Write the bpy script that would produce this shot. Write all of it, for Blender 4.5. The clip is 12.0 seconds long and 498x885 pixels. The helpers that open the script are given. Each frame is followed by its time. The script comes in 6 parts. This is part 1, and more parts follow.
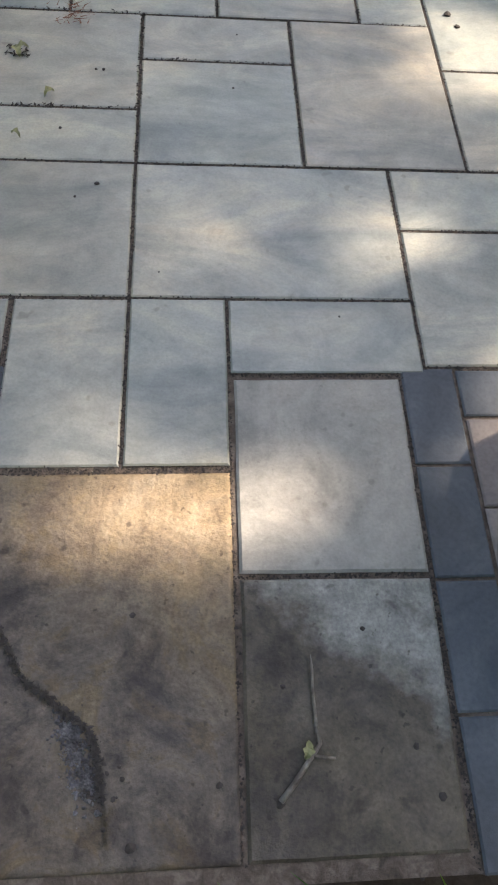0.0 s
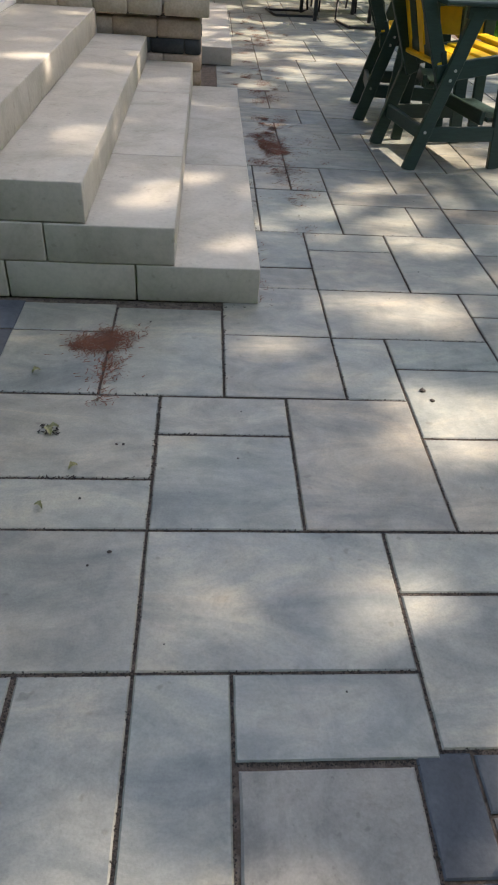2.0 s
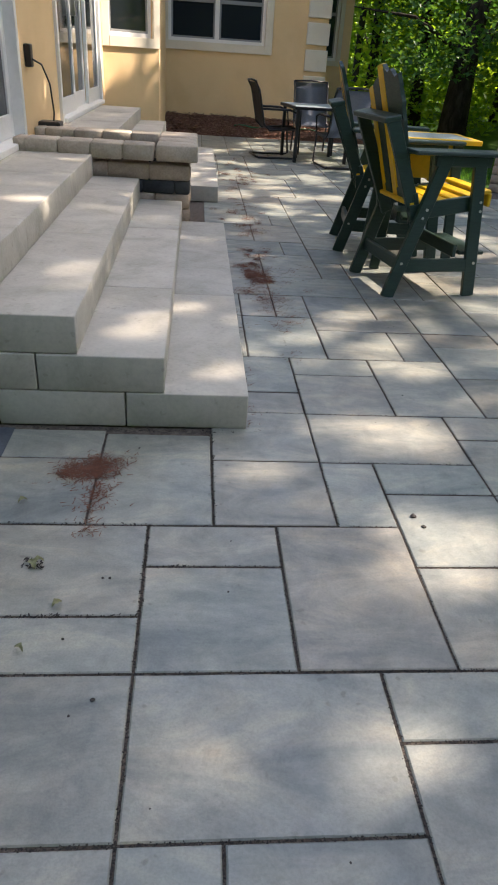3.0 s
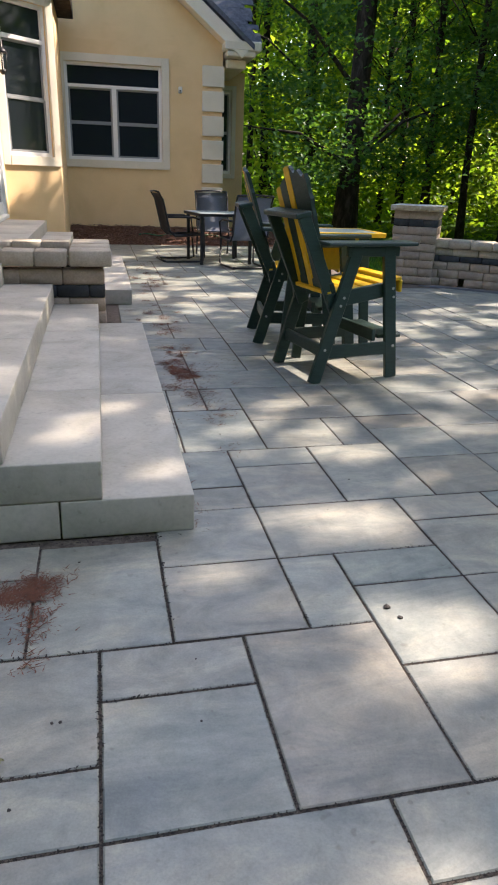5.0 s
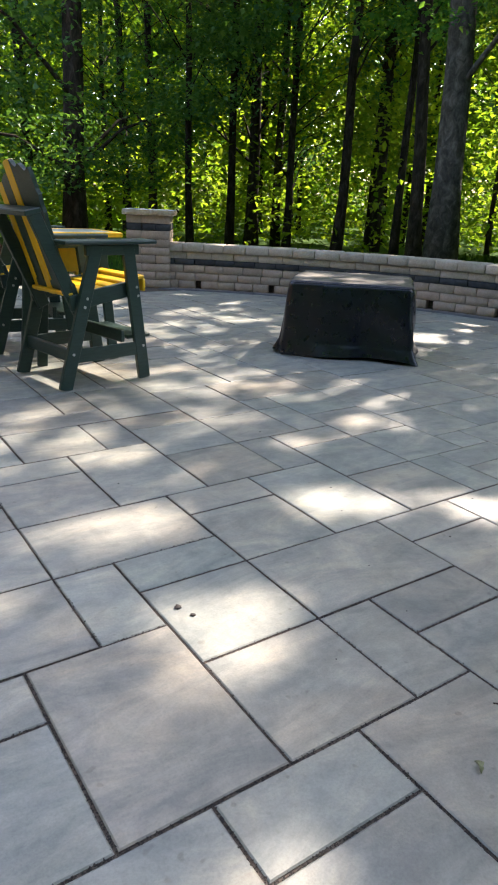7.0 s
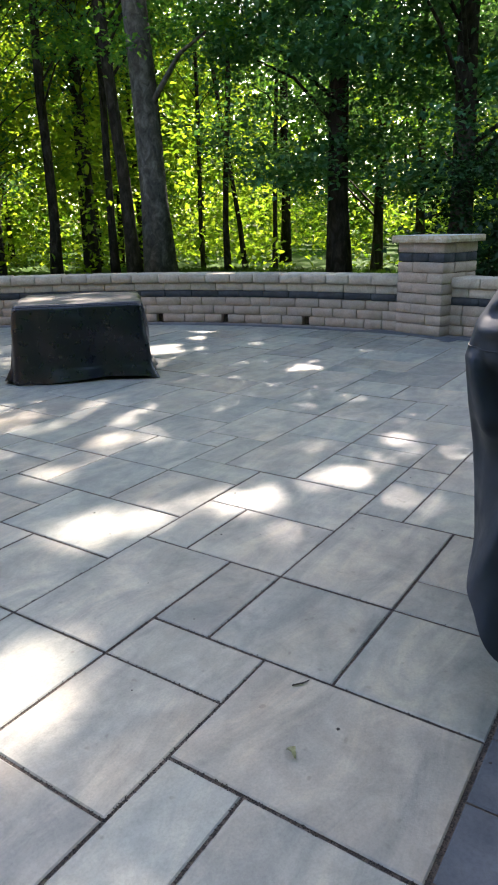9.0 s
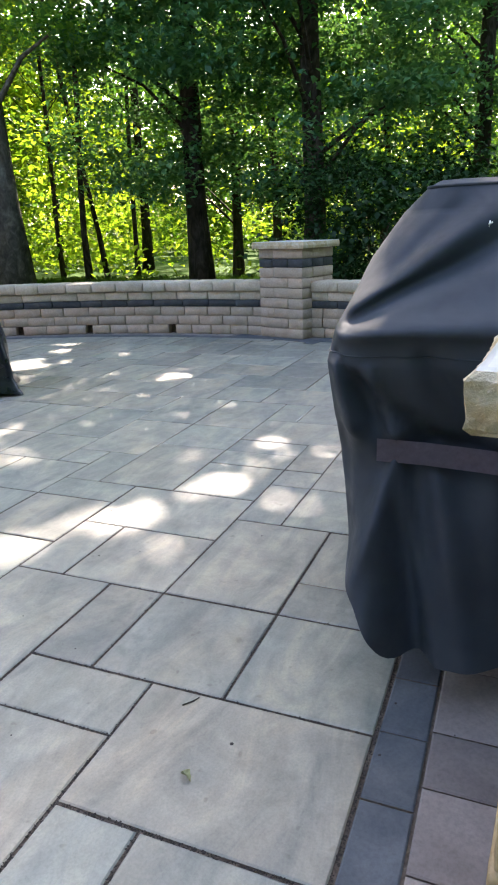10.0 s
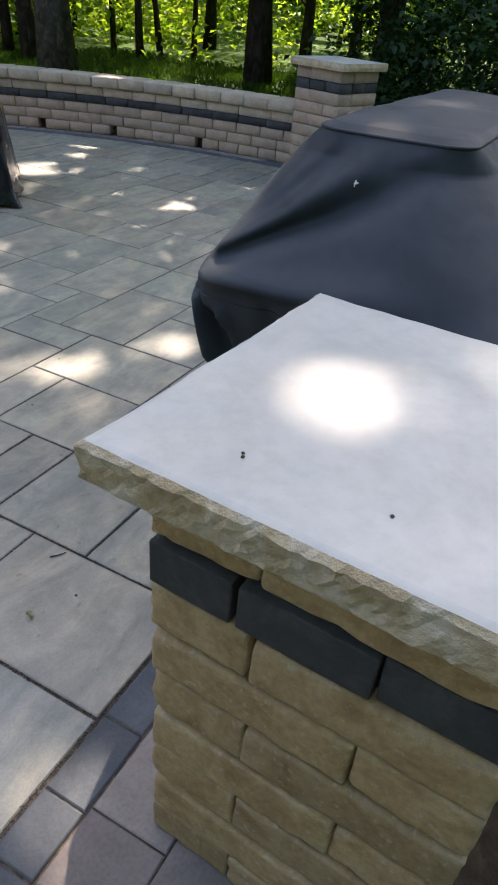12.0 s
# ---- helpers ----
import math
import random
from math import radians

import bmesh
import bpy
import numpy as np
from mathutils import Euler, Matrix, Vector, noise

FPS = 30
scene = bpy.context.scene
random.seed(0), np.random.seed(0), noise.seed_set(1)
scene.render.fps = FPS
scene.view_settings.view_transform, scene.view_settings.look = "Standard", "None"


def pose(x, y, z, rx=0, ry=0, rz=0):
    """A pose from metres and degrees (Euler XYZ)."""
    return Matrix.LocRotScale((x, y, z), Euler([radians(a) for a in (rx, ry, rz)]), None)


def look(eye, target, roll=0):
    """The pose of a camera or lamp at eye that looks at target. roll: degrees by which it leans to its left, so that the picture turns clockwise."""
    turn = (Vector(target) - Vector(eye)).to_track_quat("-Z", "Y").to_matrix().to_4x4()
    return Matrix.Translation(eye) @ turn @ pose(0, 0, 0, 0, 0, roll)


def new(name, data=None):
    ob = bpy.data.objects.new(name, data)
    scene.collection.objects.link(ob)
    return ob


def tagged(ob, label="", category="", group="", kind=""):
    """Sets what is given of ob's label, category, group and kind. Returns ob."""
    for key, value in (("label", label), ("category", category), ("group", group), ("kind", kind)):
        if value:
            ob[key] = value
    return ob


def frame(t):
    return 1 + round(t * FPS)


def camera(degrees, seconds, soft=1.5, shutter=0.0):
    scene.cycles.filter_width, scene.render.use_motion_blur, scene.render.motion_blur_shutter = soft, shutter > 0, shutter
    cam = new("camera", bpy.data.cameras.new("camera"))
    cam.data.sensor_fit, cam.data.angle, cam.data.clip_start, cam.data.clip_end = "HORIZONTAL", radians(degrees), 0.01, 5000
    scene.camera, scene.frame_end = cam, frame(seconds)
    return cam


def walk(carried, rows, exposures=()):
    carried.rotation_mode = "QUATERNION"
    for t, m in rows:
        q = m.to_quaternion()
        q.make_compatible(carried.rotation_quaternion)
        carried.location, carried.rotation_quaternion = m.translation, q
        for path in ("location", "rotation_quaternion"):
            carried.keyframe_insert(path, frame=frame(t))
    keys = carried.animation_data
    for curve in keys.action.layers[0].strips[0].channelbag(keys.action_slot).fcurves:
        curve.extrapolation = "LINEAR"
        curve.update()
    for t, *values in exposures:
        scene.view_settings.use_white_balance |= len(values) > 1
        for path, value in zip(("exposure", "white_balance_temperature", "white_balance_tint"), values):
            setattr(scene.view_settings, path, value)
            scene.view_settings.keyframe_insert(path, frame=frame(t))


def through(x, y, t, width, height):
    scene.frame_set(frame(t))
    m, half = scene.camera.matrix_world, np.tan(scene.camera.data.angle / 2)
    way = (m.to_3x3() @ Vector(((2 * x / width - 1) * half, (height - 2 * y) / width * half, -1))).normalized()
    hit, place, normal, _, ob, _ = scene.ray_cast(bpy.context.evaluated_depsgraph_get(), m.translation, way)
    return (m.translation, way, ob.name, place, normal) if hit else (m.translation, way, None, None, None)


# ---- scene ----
cam = camera(41.0, 12.0, 2.0)
PATH = [
    (0, (0.128, -0.909, 1.13), (0.287, -0.011, -0.65), 8.6),
    (0.5, (0.123, -0.872, 1.152), (0.291, 0.168, -0.547), 7.4),
    (1, (0.13, -0.843, 1.19), (0.29, 0.358, -0.401), 5.7),
    (1.5, (0.135, -0.797, 1.24), (0.276, 0.603, -0.18), 3.9),
    (2, (0.127, -0.765, 1.267), (0.266, 0.773, -0.004), 4.2),
    (2.5, (0.125, -0.738, 1.291), (0.274, 0.892, 0.143), 5.9),
    (2.7, (0.122, -0.724, 1.304), (0.272, 0.946, 0.215), 4.8),
    (4.3, (0.095, -0.652, 1.311), (0.378, 1.188, 0.581), 2.1),
    (4.5, (0.084, -0.626, 1.303), (0.407, 1.216, 0.594), 0.6),
    (5, (0.042, -0.552, 1.234), (0.453, 1.261, 0.496), 2.0),
    (5.5, (0.05, -0.523, 1.201), (0.618, 1.257, 0.489), 3.0),
    (6, (0.062, -0.489, 1.178), (0.86, 1.202, 0.467), 2.3),
    (6.5, (0.051, -0.466, 1.173), (0.994, 1.151, 0.469), 2.7),
    (7, (0.056, -0.447, 1.154), (1.127, 1.098, 0.469), 2.6),
    (7.2, (0.063, -0.437, 1.154), (1.178, 1.075, 0.467), 1.6),
    (8.8, (0.117, -0.406, 1.108), (1.657, 0.71, 0.488), -1.5),
    (9, (0.124, -0.403, 1.104), (1.708, 0.65, 0.486), -1.3),
    (9.5, (0.135, -0.402, 1.105), (1.812, 0.498, 0.491), -1.6),
    (10, (0.156, -0.398, 1.112), (1.916, 0.33, 0.502), -2.0),
    (10.5, (0.192, -0.438, 1.149), (1.992, 0.194, 0.55), -0.5),
    (11, (0.229, -0.52, 1.231), (2.052, 0.065, 0.651), -0.6),
    (11.5, (0.264, -0.676, 1.345), (1.891, -0.029, 0.378), 3.4),
    (12, (0.299, -0.838, 1.447), (1.791, -0.115, 0.329), 5.1),
]
walk(cam, [(t, look(eye, target, roll)) for t, eye, target, roll in PATH], [(0, 2.2, 7480, 15), (0.6, 2.06, 7480, 15), (2.5, 1.82, 7100, 15), (4.5, 1.92, 6850, 16), (5.5, 1.95, 6850, 17), (6.5, 2.1, 6850, 16), (9, 2.52, 6780, 17), (10.5, 2.97, 7200, 17), (11.2, 2.92, 7400, 18), (12, 2.22, 7350, 18)])

# ---- world, sun, exposure ----
SUN = Vector((1.1, 0.38, 1.0)).normalized()
SHADE = Vector((1.1, 0.38))
world = bpy.data.worlds.new("world")
scene.world = world
world.use_nodes = True
wn = world.node_tree.nodes
sky = wn.new("ShaderNodeTexSky")
sky.sky_type = "NISHITA"
sky.sun_disc = False
sky.sun_elevation = math.asin(SUN.z)
sky.sun_rotation = math.atan2(SUN.x, SUN.y)
sky.dust_density = 2.5
wn["Background"].inputs["Strength"].default_value = 0.15
world.node_tree.links.new(sky.outputs[0], wn["Background"].inputs["Color"])
lamp = bpy.data.lights.new("sun", "SUN")
lamp.energy = 3.6
lamp.angle = radians(0.53)
lamp.color = (1.0, 0.905, 0.80)
sun = new("sun", lamp)
sun.matrix_world = look(SUN * 40, (0, 0, 0))


# ---- materials ----
def nodes_of(name):
    m = bpy.data.materials.new(name)
    m.use_nodes = True
    t = m.node_tree
    return m, t, t.nodes["Principled BSDF"]


def add(t, kind, **inputs):
    n = t.nodes.new(kind)
    for k, v in inputs.items():
        key = k.replace("_", " ")
        if key in n.inputs:
            n.inputs[key].default_value = v
    return n


def ramp(t, src, stops):
    n = t.nodes.new("ShaderNodeValToRGB")
    e = n.color_ramp.elements
    while len(e) < len(stops):
        e.new(0.5)
    for s, (p, c) in zip(e, stops):
        s.position, s.color = p, (*c, 1)
    t.links.new(src, n.inputs[0])
    return n.outputs[0]


def mix(t, fac, a, b, blend="MIX"):
    n = t.nodes.new("ShaderNodeMix")
    n.data_type, n.blend_type = "RGBA", blend
    for key, v in ((0, fac), (6, a), (7, b)):
        if hasattr(v, "is_linked"):
            t.links.new(v, n.inputs[key])
        else:
            n.inputs[key].default_value = v if key == 0 else (*v, 1)
    return n.outputs[2]


def noise_of(t, vec, scale, detail=4.0, rough=0.6, distort=0.0):
    n = add(t, "ShaderNodeTexNoise", Scale=scale, Detail=detail, Roughness=rough, Distortion=distort)
    if vec is not None:
        t.links.new(vec, n.inputs["Vector"])
    return n.outputs["Fac"]


def place_of(t, stretch=(1, 1, 1), random_shift=True):
    """World place, shifted by each object's own random number."""
    g = t.nodes.new("ShaderNodeNewGeometry")
    mp = t.nodes.new("ShaderNodeMapping")
    mp.inputs["Scale"].default_value = stretch
    t.links.new(g.outputs["Position"], mp.inputs["Vector"])
    if not random_shift:
        return mp.outputs[0]
    o = t.nodes.new("ShaderNodeObjectInfo")
    sc = t.nodes.new("ShaderNodeMath")
    sc.operation = "MULTIPLY"
    sc.inputs[1].default_value = 37.0
    t.links.new(o.outputs["Random"], sc.inputs[0])
    va = t.nodes.new("ShaderNodeVectorMath")
    va.operation = "ADD"
    t.links.new(mp.outputs[0], va.inputs[0])
    t.links.new(sc.outputs[0], va.inputs[1])
    return va.outputs[0]


def bump(t, b, height, strength=0.3, dist=0.004, chain=None):
    n = add(t, "ShaderNodeBump", Strength=strength, Distance=dist)
    t.links.new(height, n.inputs["Height"])
    if chain is not None:
        t.links.new(chain, n.inputs["Normal"])
    t.links.new(n.outputs[0], b.inputs["Normal"])
    return n.outputs[0]


def stone(name, dark, mid, light, big=5.0, fine=60.0, rough=0.85, stretch=(1, 1, 1), vary=0.25, relief=0.35, spots=0.0, grain=0.55, specks=0.0):
    """Mottled stone or concrete: blotches, grain, pits, and a tone of its own for each piece."""
    m, t, b = nodes_of(name)
    v = place_of(t, stretch)
    c = ramp(t, noise_of(t, v, big, 5, 0.62, 0.6), [(0.3, dark), (0.5, mid), (0.7, light)])
    g = ramp(t, noise_of(t, v, fine, 3), [(0.25, (0.62, 0.62, 0.62)), (0.6, (1.06, 1.05, 1.04))])
    c = mix(t, grain, c, g, "MULTIPLY")
    o = t.nodes.new("ShaderNodeObjectInfo")
    tone = ramp(t, o.outputs["Random"], [(0.0, (1 - vary,) * 3), (0.5, (1.0, 0.985, 0.96)), (1.0, (1 + vary * 0.5, 1 + vary * 0.45, 1 + vary * 0.4))])
    c = mix(t, 1.0, c, tone, "MULTIPLY")
    if spots:
        s = ramp(t, noise_of(t, v, 26, 2), [(0.64, (1, 1, 1)), (0.74, (0.45, 0.42, 0.4))])
        c = mix(t, spots, c, s, "MULTIPLY")
    if specks:
        s = ramp(t, noise_of(t, v, 75, 2, 0.5), [(0.63, (0, 0, 0)), (0.70, (1, 1, 1))])
        c = mix(t, mix(t, 1.0, s, (specks,) * 3, "MULTIPLY"), c, (0.55, 0.49, 0.38))
        g = t.nodes.new("ShaderNodeNewGeometry")
        worn = ramp(t, g.outputs["Pointiness"], [(0.52, (0, 0, 0)), (0.60, (0.55, 0.55, 0.55))])
        c = mix(t, worn, c, (0.52, 0.44, 0.32))
    t.links.new(c, b.inputs["Base Color"])
    r = ramp(t, noise_of(t, v, big * 2), [(0.3, (rough - 0.12,) * 3), (0.7, (min(1, rough + 0.08),) * 3)])
    t.links.new(r, b.inputs["Roughness"])
    h = bump(t, b, noise_of(t, v, fine * 0.5, 5, 0.7), relief, 0.006)
    bump(t, b, noise_of(t, v, fine * 4, 2), relief * 0.6, 0.0015, h)
    return m


def plain(name, colour, rough=0.5, metal=0.0, grain=0.12, scale=20.0, stretch=(1, 1, 1), relief=0.1, coat=0.0, shine=0.5):
    m, t, b = nodes_of(name)
    v = place_of(t, stretch)
    n = noise_of(t, v, scale, 4)
    lo, hi = tuple(c * (1 - grain) for c in colour), tuple(min(1, c * (1 + grain)) for c in colour)
    t.links.new(ramp(t, n, [(0.3, lo), (0.7, hi)]), b.inputs["Base Color"])
    t.links.new(ramp(t, noise_of(t, v, scale * 3), [(0.3, (rough * 0.8,) * 3), (0.7, (min(1, rough * 1.2),) * 3)]), b.inputs["Roughness"])
    b.inputs["Metallic"].default_value = metal
    b.inputs["Coat Weight"].default_value = coat
    b.inputs["Specular IOR Level"].default_value = shine
    bump(t, b, noise_of(t, v, scale * 5, 3), relief, 0.003)
    return m


def leaf_mat(name, colours, glow=0.5, through=2.6):
    """Leaves: light passes through them, and each has a tint of its own."""
    m = bpy.data.materials.new(name)
    m.use_nodes = True
    t = m.node_tree
    t.nodes.remove(t.nodes["Principled BSDF"])
    g = t.nodes.new("ShaderNodeNewGeometry")
    c = ramp(t, g.outputs["Random Per Island"], colours)
    d = add(t, "ShaderNodeBsdfDiffuse")
    tr = add(t, "ShaderNodeBsdfTranslucent")
    gl = add(t, "ShaderNodeBsdfGlossy", Roughness=0.42)
    gl.inputs["Color"].default_value = (0.8, 0.85, 0.8, 1)
    t.links.new(c, d.inputs["Color"])
    warm = mix(t, 1.0, c, (through * 1.02, through * 0.95, through * 0.34), "MULTIPLY")
    t.links.new(warm, tr.inputs["Color"])
    m1, m2 = t.nodes.new("ShaderNodeMixShader"), t.nodes.new("ShaderNodeMixShader")
    m1.inputs[0].default_value, m2.inputs[0].default_value = glow, 0.02
    t.links.new(d.outputs[0], m1.inputs[1])
    t.links.new(tr.outputs[0], m1.inputs[2])
    t.links.new(m1.outputs[0], m2.inputs[1])
    t.links.new(gl.outputs[0], m2.inputs[2])
    t.links.new(m2.outputs[0], t.nodes["Material Output"].inputs["Surface"])
    return m


def slab_mat():
    """Blue-grey and buff concrete flagstone with cloudy streaks along its length."""
    m, t, b = nodes_of("flagstone")
    v = place_of(t, (1.0, 2.6, 1.0))
    o = t.nodes.new("ShaderNodeObjectInfo")
    c = ramp(t, noise_of(t, v, 2.3, 8, 0.66, 0.9), [(0.28, (0.135, 0.155, 0.146)), (0.42, (0.202, 0.217, 0.197)), (0.53, (0.268, 0.273, 0.238)), (0.66, (0.359, 0.339, 0.271)), (0.78, (0.314, 0.271, 0.207))])
    tone = ramp(t, o.outputs["Random"], [(0.0, (0.66, 0.68, 0.71)), (0.16, (0.90, 0.95, 0.96)), (0.32, (1.03, 0.98, 0.94)), (0.48, (0.93, 0.99, 0.97)), (0.62, (1.06, 1.0, 0.96)), (0.76, (0.98, 1.03, 1.03)), (0.88, (1.10, 1.07, 1.02)), (1.0, (0.88, 0.79, 0.73))])
    c = mix(t, 1.0, c, tone, "MULTIPLY")
    rust = ramp(t, noise_of(t, v, 1.1, 5, 0.6, 0.8), [(0.5, (1, 1, 1)), (0.70, (1.06, 0.95, 0.87))])
    c = mix(t, 0.6, c, rust, "MULTIPLY")
    w = place_of(t, (1, 1, 1))
    c = mix(t, 0.8, c, ramp(t, noise_of(t, w, 8, 7, 0.74, 0.5), [(0.3, (0.60, 0.61, 0.62)), (0.62, (1.10, 1.09, 1.06))]), "MULTIPLY")
    c = mix(t, 0.35, c, ramp(t, noise_of(t, w, 170, 2), [(0.3, (0.6, 0.6, 0.6)), (0.6, (1.05, 1.05, 1.05))]), "MULTIPLY")
    c = mix(t, 0.5, c, ramp(t, noise_of(t, w, 30, 1), [(0.72, (1, 1, 1)), (0.78, (0.5, 0.46, 0.42))]), "MULTIPLY")
    t.links.new(c, b.inputs["Base Color"])
    t.links.new(ramp(t, noise_of(t, w, 9, 4), [(0.3, (0.38,) * 3), (0.7, (0.60,) * 3)]), b.inputs["Roughness"])
    h = bump(t, b, noise_of(t, w, 22, 6, 0.65), 0.28, 0.006)
    bump(t, b, noise_of(t, w, 220, 2), 0.25, 0.001, h)
    return m


def blot_mask(t, clean):
    """One where the slab is stained, nothing where it is clean."""
    return ramp(t, clean, [(0.0, (1, 1, 1)), (0.8, (0, 0, 0))])


def old_slab_mat(name, edge, soft, stain, clean, pits=0.8, mottle=0.7, relief=1.0):
    """Natural flagstone with a damp brown stain creeping in from one corner."""
    m, t, b = nodes_of(name)
    w = place_of(t, (1, 1, 1), False)
    c0 = ramp(t, noise_of(t, w, 5, 7, 0.66, 0.7), clean)
    c1 = ramp(t, noise_of(t, w, 7, 7, 0.7, 0.9), stain)
    d = t.nodes.new("ShaderNodeVectorMath")
    d.operation = "DOT_PRODUCT"
    d.inputs[1].default_value = (0.6, 0.8, 0)
    t.links.new(w, d.inputs[0])
    n = add(t, "ShaderNodeMath")
    n.operation = "MULTIPLY_ADD"
    n.inputs[1].default_value = 0.22
    t.links.new(noise_of(t, w, 9, 5, 0.65), n.inputs[0])
    t.links.new(d.outputs["Value"], n.inputs[2])
    r = add(t, "ShaderNodeMapRange")
    r.inputs["From Min"].default_value = edge + 0.11 - soft
    r.inputs["From Max"].default_value = edge + 0.11 + soft
    t.links.new(n.outputs[0], r.inputs["Value"])
    c = mix(t, r.outputs[0], c1, c0)
    c = mix(t, mottle, c, ramp(t, noise_of(t, w, 21, 6, 0.75), [(0.34, (0.5, 0.48, 0.5)), (0.6, (1.1, 1.08, 1.05))]), "MULTIPLY")
    c = mix(t, mottle * 0.75, c, ramp(t, noise_of(t, w, 150, 3), [(0.3, (0.5, 0.5, 0.5)), (0.62, (1.1, 1.1, 1.1))]), "MULTIPLY")
    c = mix(t, pits, c, ramp(t, noise_of(t, w, 27, 1), [(0.70, (1, 1, 1)), (0.75, (0.28, 0.25, 0.23))]), "MULTIPLY")
    blot = ramp(t, noise_of(t, w, 6.5, 6, 0.7, 0.6), [(0.40, (0.42, 0.38, 0.40)), (0.52, (1, 1, 1))])
    c = mix(t, mix(t, 1.0, blot_mask(t, r.outputs[0]), (pits,) * 3, "MULTIPLY"), c, mix(t, 1.0, c, blot, "MULTIPLY"))
    c = mix(t, pits, c, ramp(t, noise_of(t, w, 62, 2), [(0.66, (1, 1, 1)), (0.72, (0.35, 0.31, 0.29))]), "MULTIPLY")
    c = mix(t, pits, c, ramp(t, noise_of(t, w, 10, 4, 0.7, 0.5), [(0.30, (0.42, 0.38, 0.38)), (0.42, (1, 1, 1))]), "MULTIPLY")
    t.links.new(c, b.inputs["Base Color"])
    t.links.new(ramp(t, noise_of(t, w, 6, 4), [(0.3, (0.5,) * 3), (0.7, (0.85,) * 3)]), b.inputs["Roughness"])
    h = bump(t, b, noise_of(t, w, 11, 7, 0.68), 0.7 * relief, 0.016)
    bump(t, b, noise_of(t, w, 140, 3), 0.45 * relief, 0.002, h)
    return m


FLAG = slab_mat()
FLAG.node_tree.nodes["Principled BSDF"].inputs["Specular IOR Level"].default_value = 0.95
OLD_BROWN = old_slab_mat("weathered_flagstone", -0.43, 0.16, [(0.30, (0.022, 0.019, 0.018)), (0.42, (0.065, 0.053, 0.042)), (0.52, (0.11, 0.092, 0.072)), (0.60, (0.105, 0.078, 0.043)), (0.72, (0.17, 0.135, 0.088))], [(0.35, (0.18, 0.14, 0.08)), (0.5, (0.30, 0.22, 0.13)), (0.7, (0.36, 0.31, 0.22))])
WORN = old_slab_mat("worn_flagstone", -3.0, 0.1, [(0.3, (0.1, 0.09, 0.08)), (0.7, (0.14, 0.13, 0.11))], [(0.33, (0.17, 0.17, 0.155)), (0.5, (0.27, 0.265, 0.24)), (0.68, (0.35, 0.33, 0.29))], 0.25, 0.3, 0.35)
OLD_GREY = old_slab_mat("damp_flagstone", -0.335, 0.035, [(0.30, (0.042, 0.036, 0.026)), (0.5, (0.078, 0.066, 0.046)), (0.7, (0.12, 0.102, 0.074))], [(0.35, (0.22, 0.225, 0.20)), (0.55, (0.28, 0.285, 0.26)), (0.7, (0.34, 0.335, 0.30))])
DARK_PAVER = stone("dark_paver", (0.046, 0.056, 0.068), (0.068, 0.082, 0.098), (0.105, 0.12, 0.137), 6, 120, 0.75, relief=0.2)
PURPLE_PAVER = stone("purple_paver", (0.17, 0.15, 0.145), (0.225, 0.20, 0.19), (0.28, 0.25, 0.235), 5, 110, 0.8, relief=0.2, vary=0.3)
BLOCK = stone("tan_wall_block", (0.31, 0.20, 0.095), (0.43, 0.305, 0.155), (0.51, 0.385, 0.22), 14, 90, 0.97, relief=1.0, vary=0.22, specks=0.4)
BLOCK_GREY = stone("grey_tan_wall_block", (0.35, 0.275, 0.21), (0.41, 0.325, 0.25), (0.47, 0.38, 0.30), 9, 70, 0.95, relief=0.6, vary=0.10)
BLOCK_DARK = stone("charcoal_wall_block", (0.028, 0.032, 0.035), (0.043, 0.048, 0.052), (0.07, 0.076, 0.08), 9, 80, 0.85, relief=0.5)
CAP = stone("limestone_cap", (0.39, 0.415, 0.405), (0.44, 0.465, 0.455), (0.49, 0.51, 0.495), 5, 40, 0.5, relief=0.08, vary=0.06, grain=0.25)
CAP_EDGE = stone("rock_faced_limestone", (0.36, 0.265, 0.14), (0.46, 0.375, 0.24), (0.60, 0.55, 0.45), 13, 75, 0.9, relief=0.8, vary=0.06)
STEP = stone("cast_step", (0.37, 0.35, 0.29), (0.46, 0.435, 0.37), (0.525, 0.505, 0.44), 3.5, 55, 0.85, relief=0.15, vary=0.07, spots=0.3, grain=0.28)
WALL_CAP = stone("wall_cap_block", (0.39, 0.33, 0.25), (0.46, 0.40, 0.312), (0.53, 0.475, 0.385), 8, 60, 0.9, relief=0.5, vary=0.12)
SAND = stone("joint_sand", (0.055, 0.042, 0.033), (0.115, 0.090, 0.072), (0.20, 0.165, 0.135), 40, 260, 0.95, relief=0.8, vary=0.0)
SOIL = stone("soil", (0.035, 0.027, 0.02), (0.06, 0.047, 0.035), (0.10, 0.082, 0.06), 18, 160, 0.95, relief=1.0, vary=0.0)
MULCH = stone("bark_mulch", (0.06, 0.03, 0.02), (0.12, 0.062, 0.042), (0.2, 0.11, 0.075), 30, 160, 0.95, relief=1.0, vary=0.0)
MULCH_CHIP = stone("bark_chip", (0.10, 0.05, 0.03), (0.19, 0.105, 0.07), (0.30, 0.19, 0.13), 60, 200, 0.95, relief=0.8, vary=0.0)
GRASSY = stone("lawn", (0.022, 0.06, 0.008), (0.04, 0.10, 0.012), (0.07, 0.14, 0.018), 1.3, 90, 0.95, relief=1.0, vary=0.0)
STUCCO = stone("stucco", (0.72, 0.51, 0.265), (0.78, 0.565, 0.305), (0.82, 0.605, 0.335), 1.2, 240, 0.92, relief=0.3, vary=0.0)
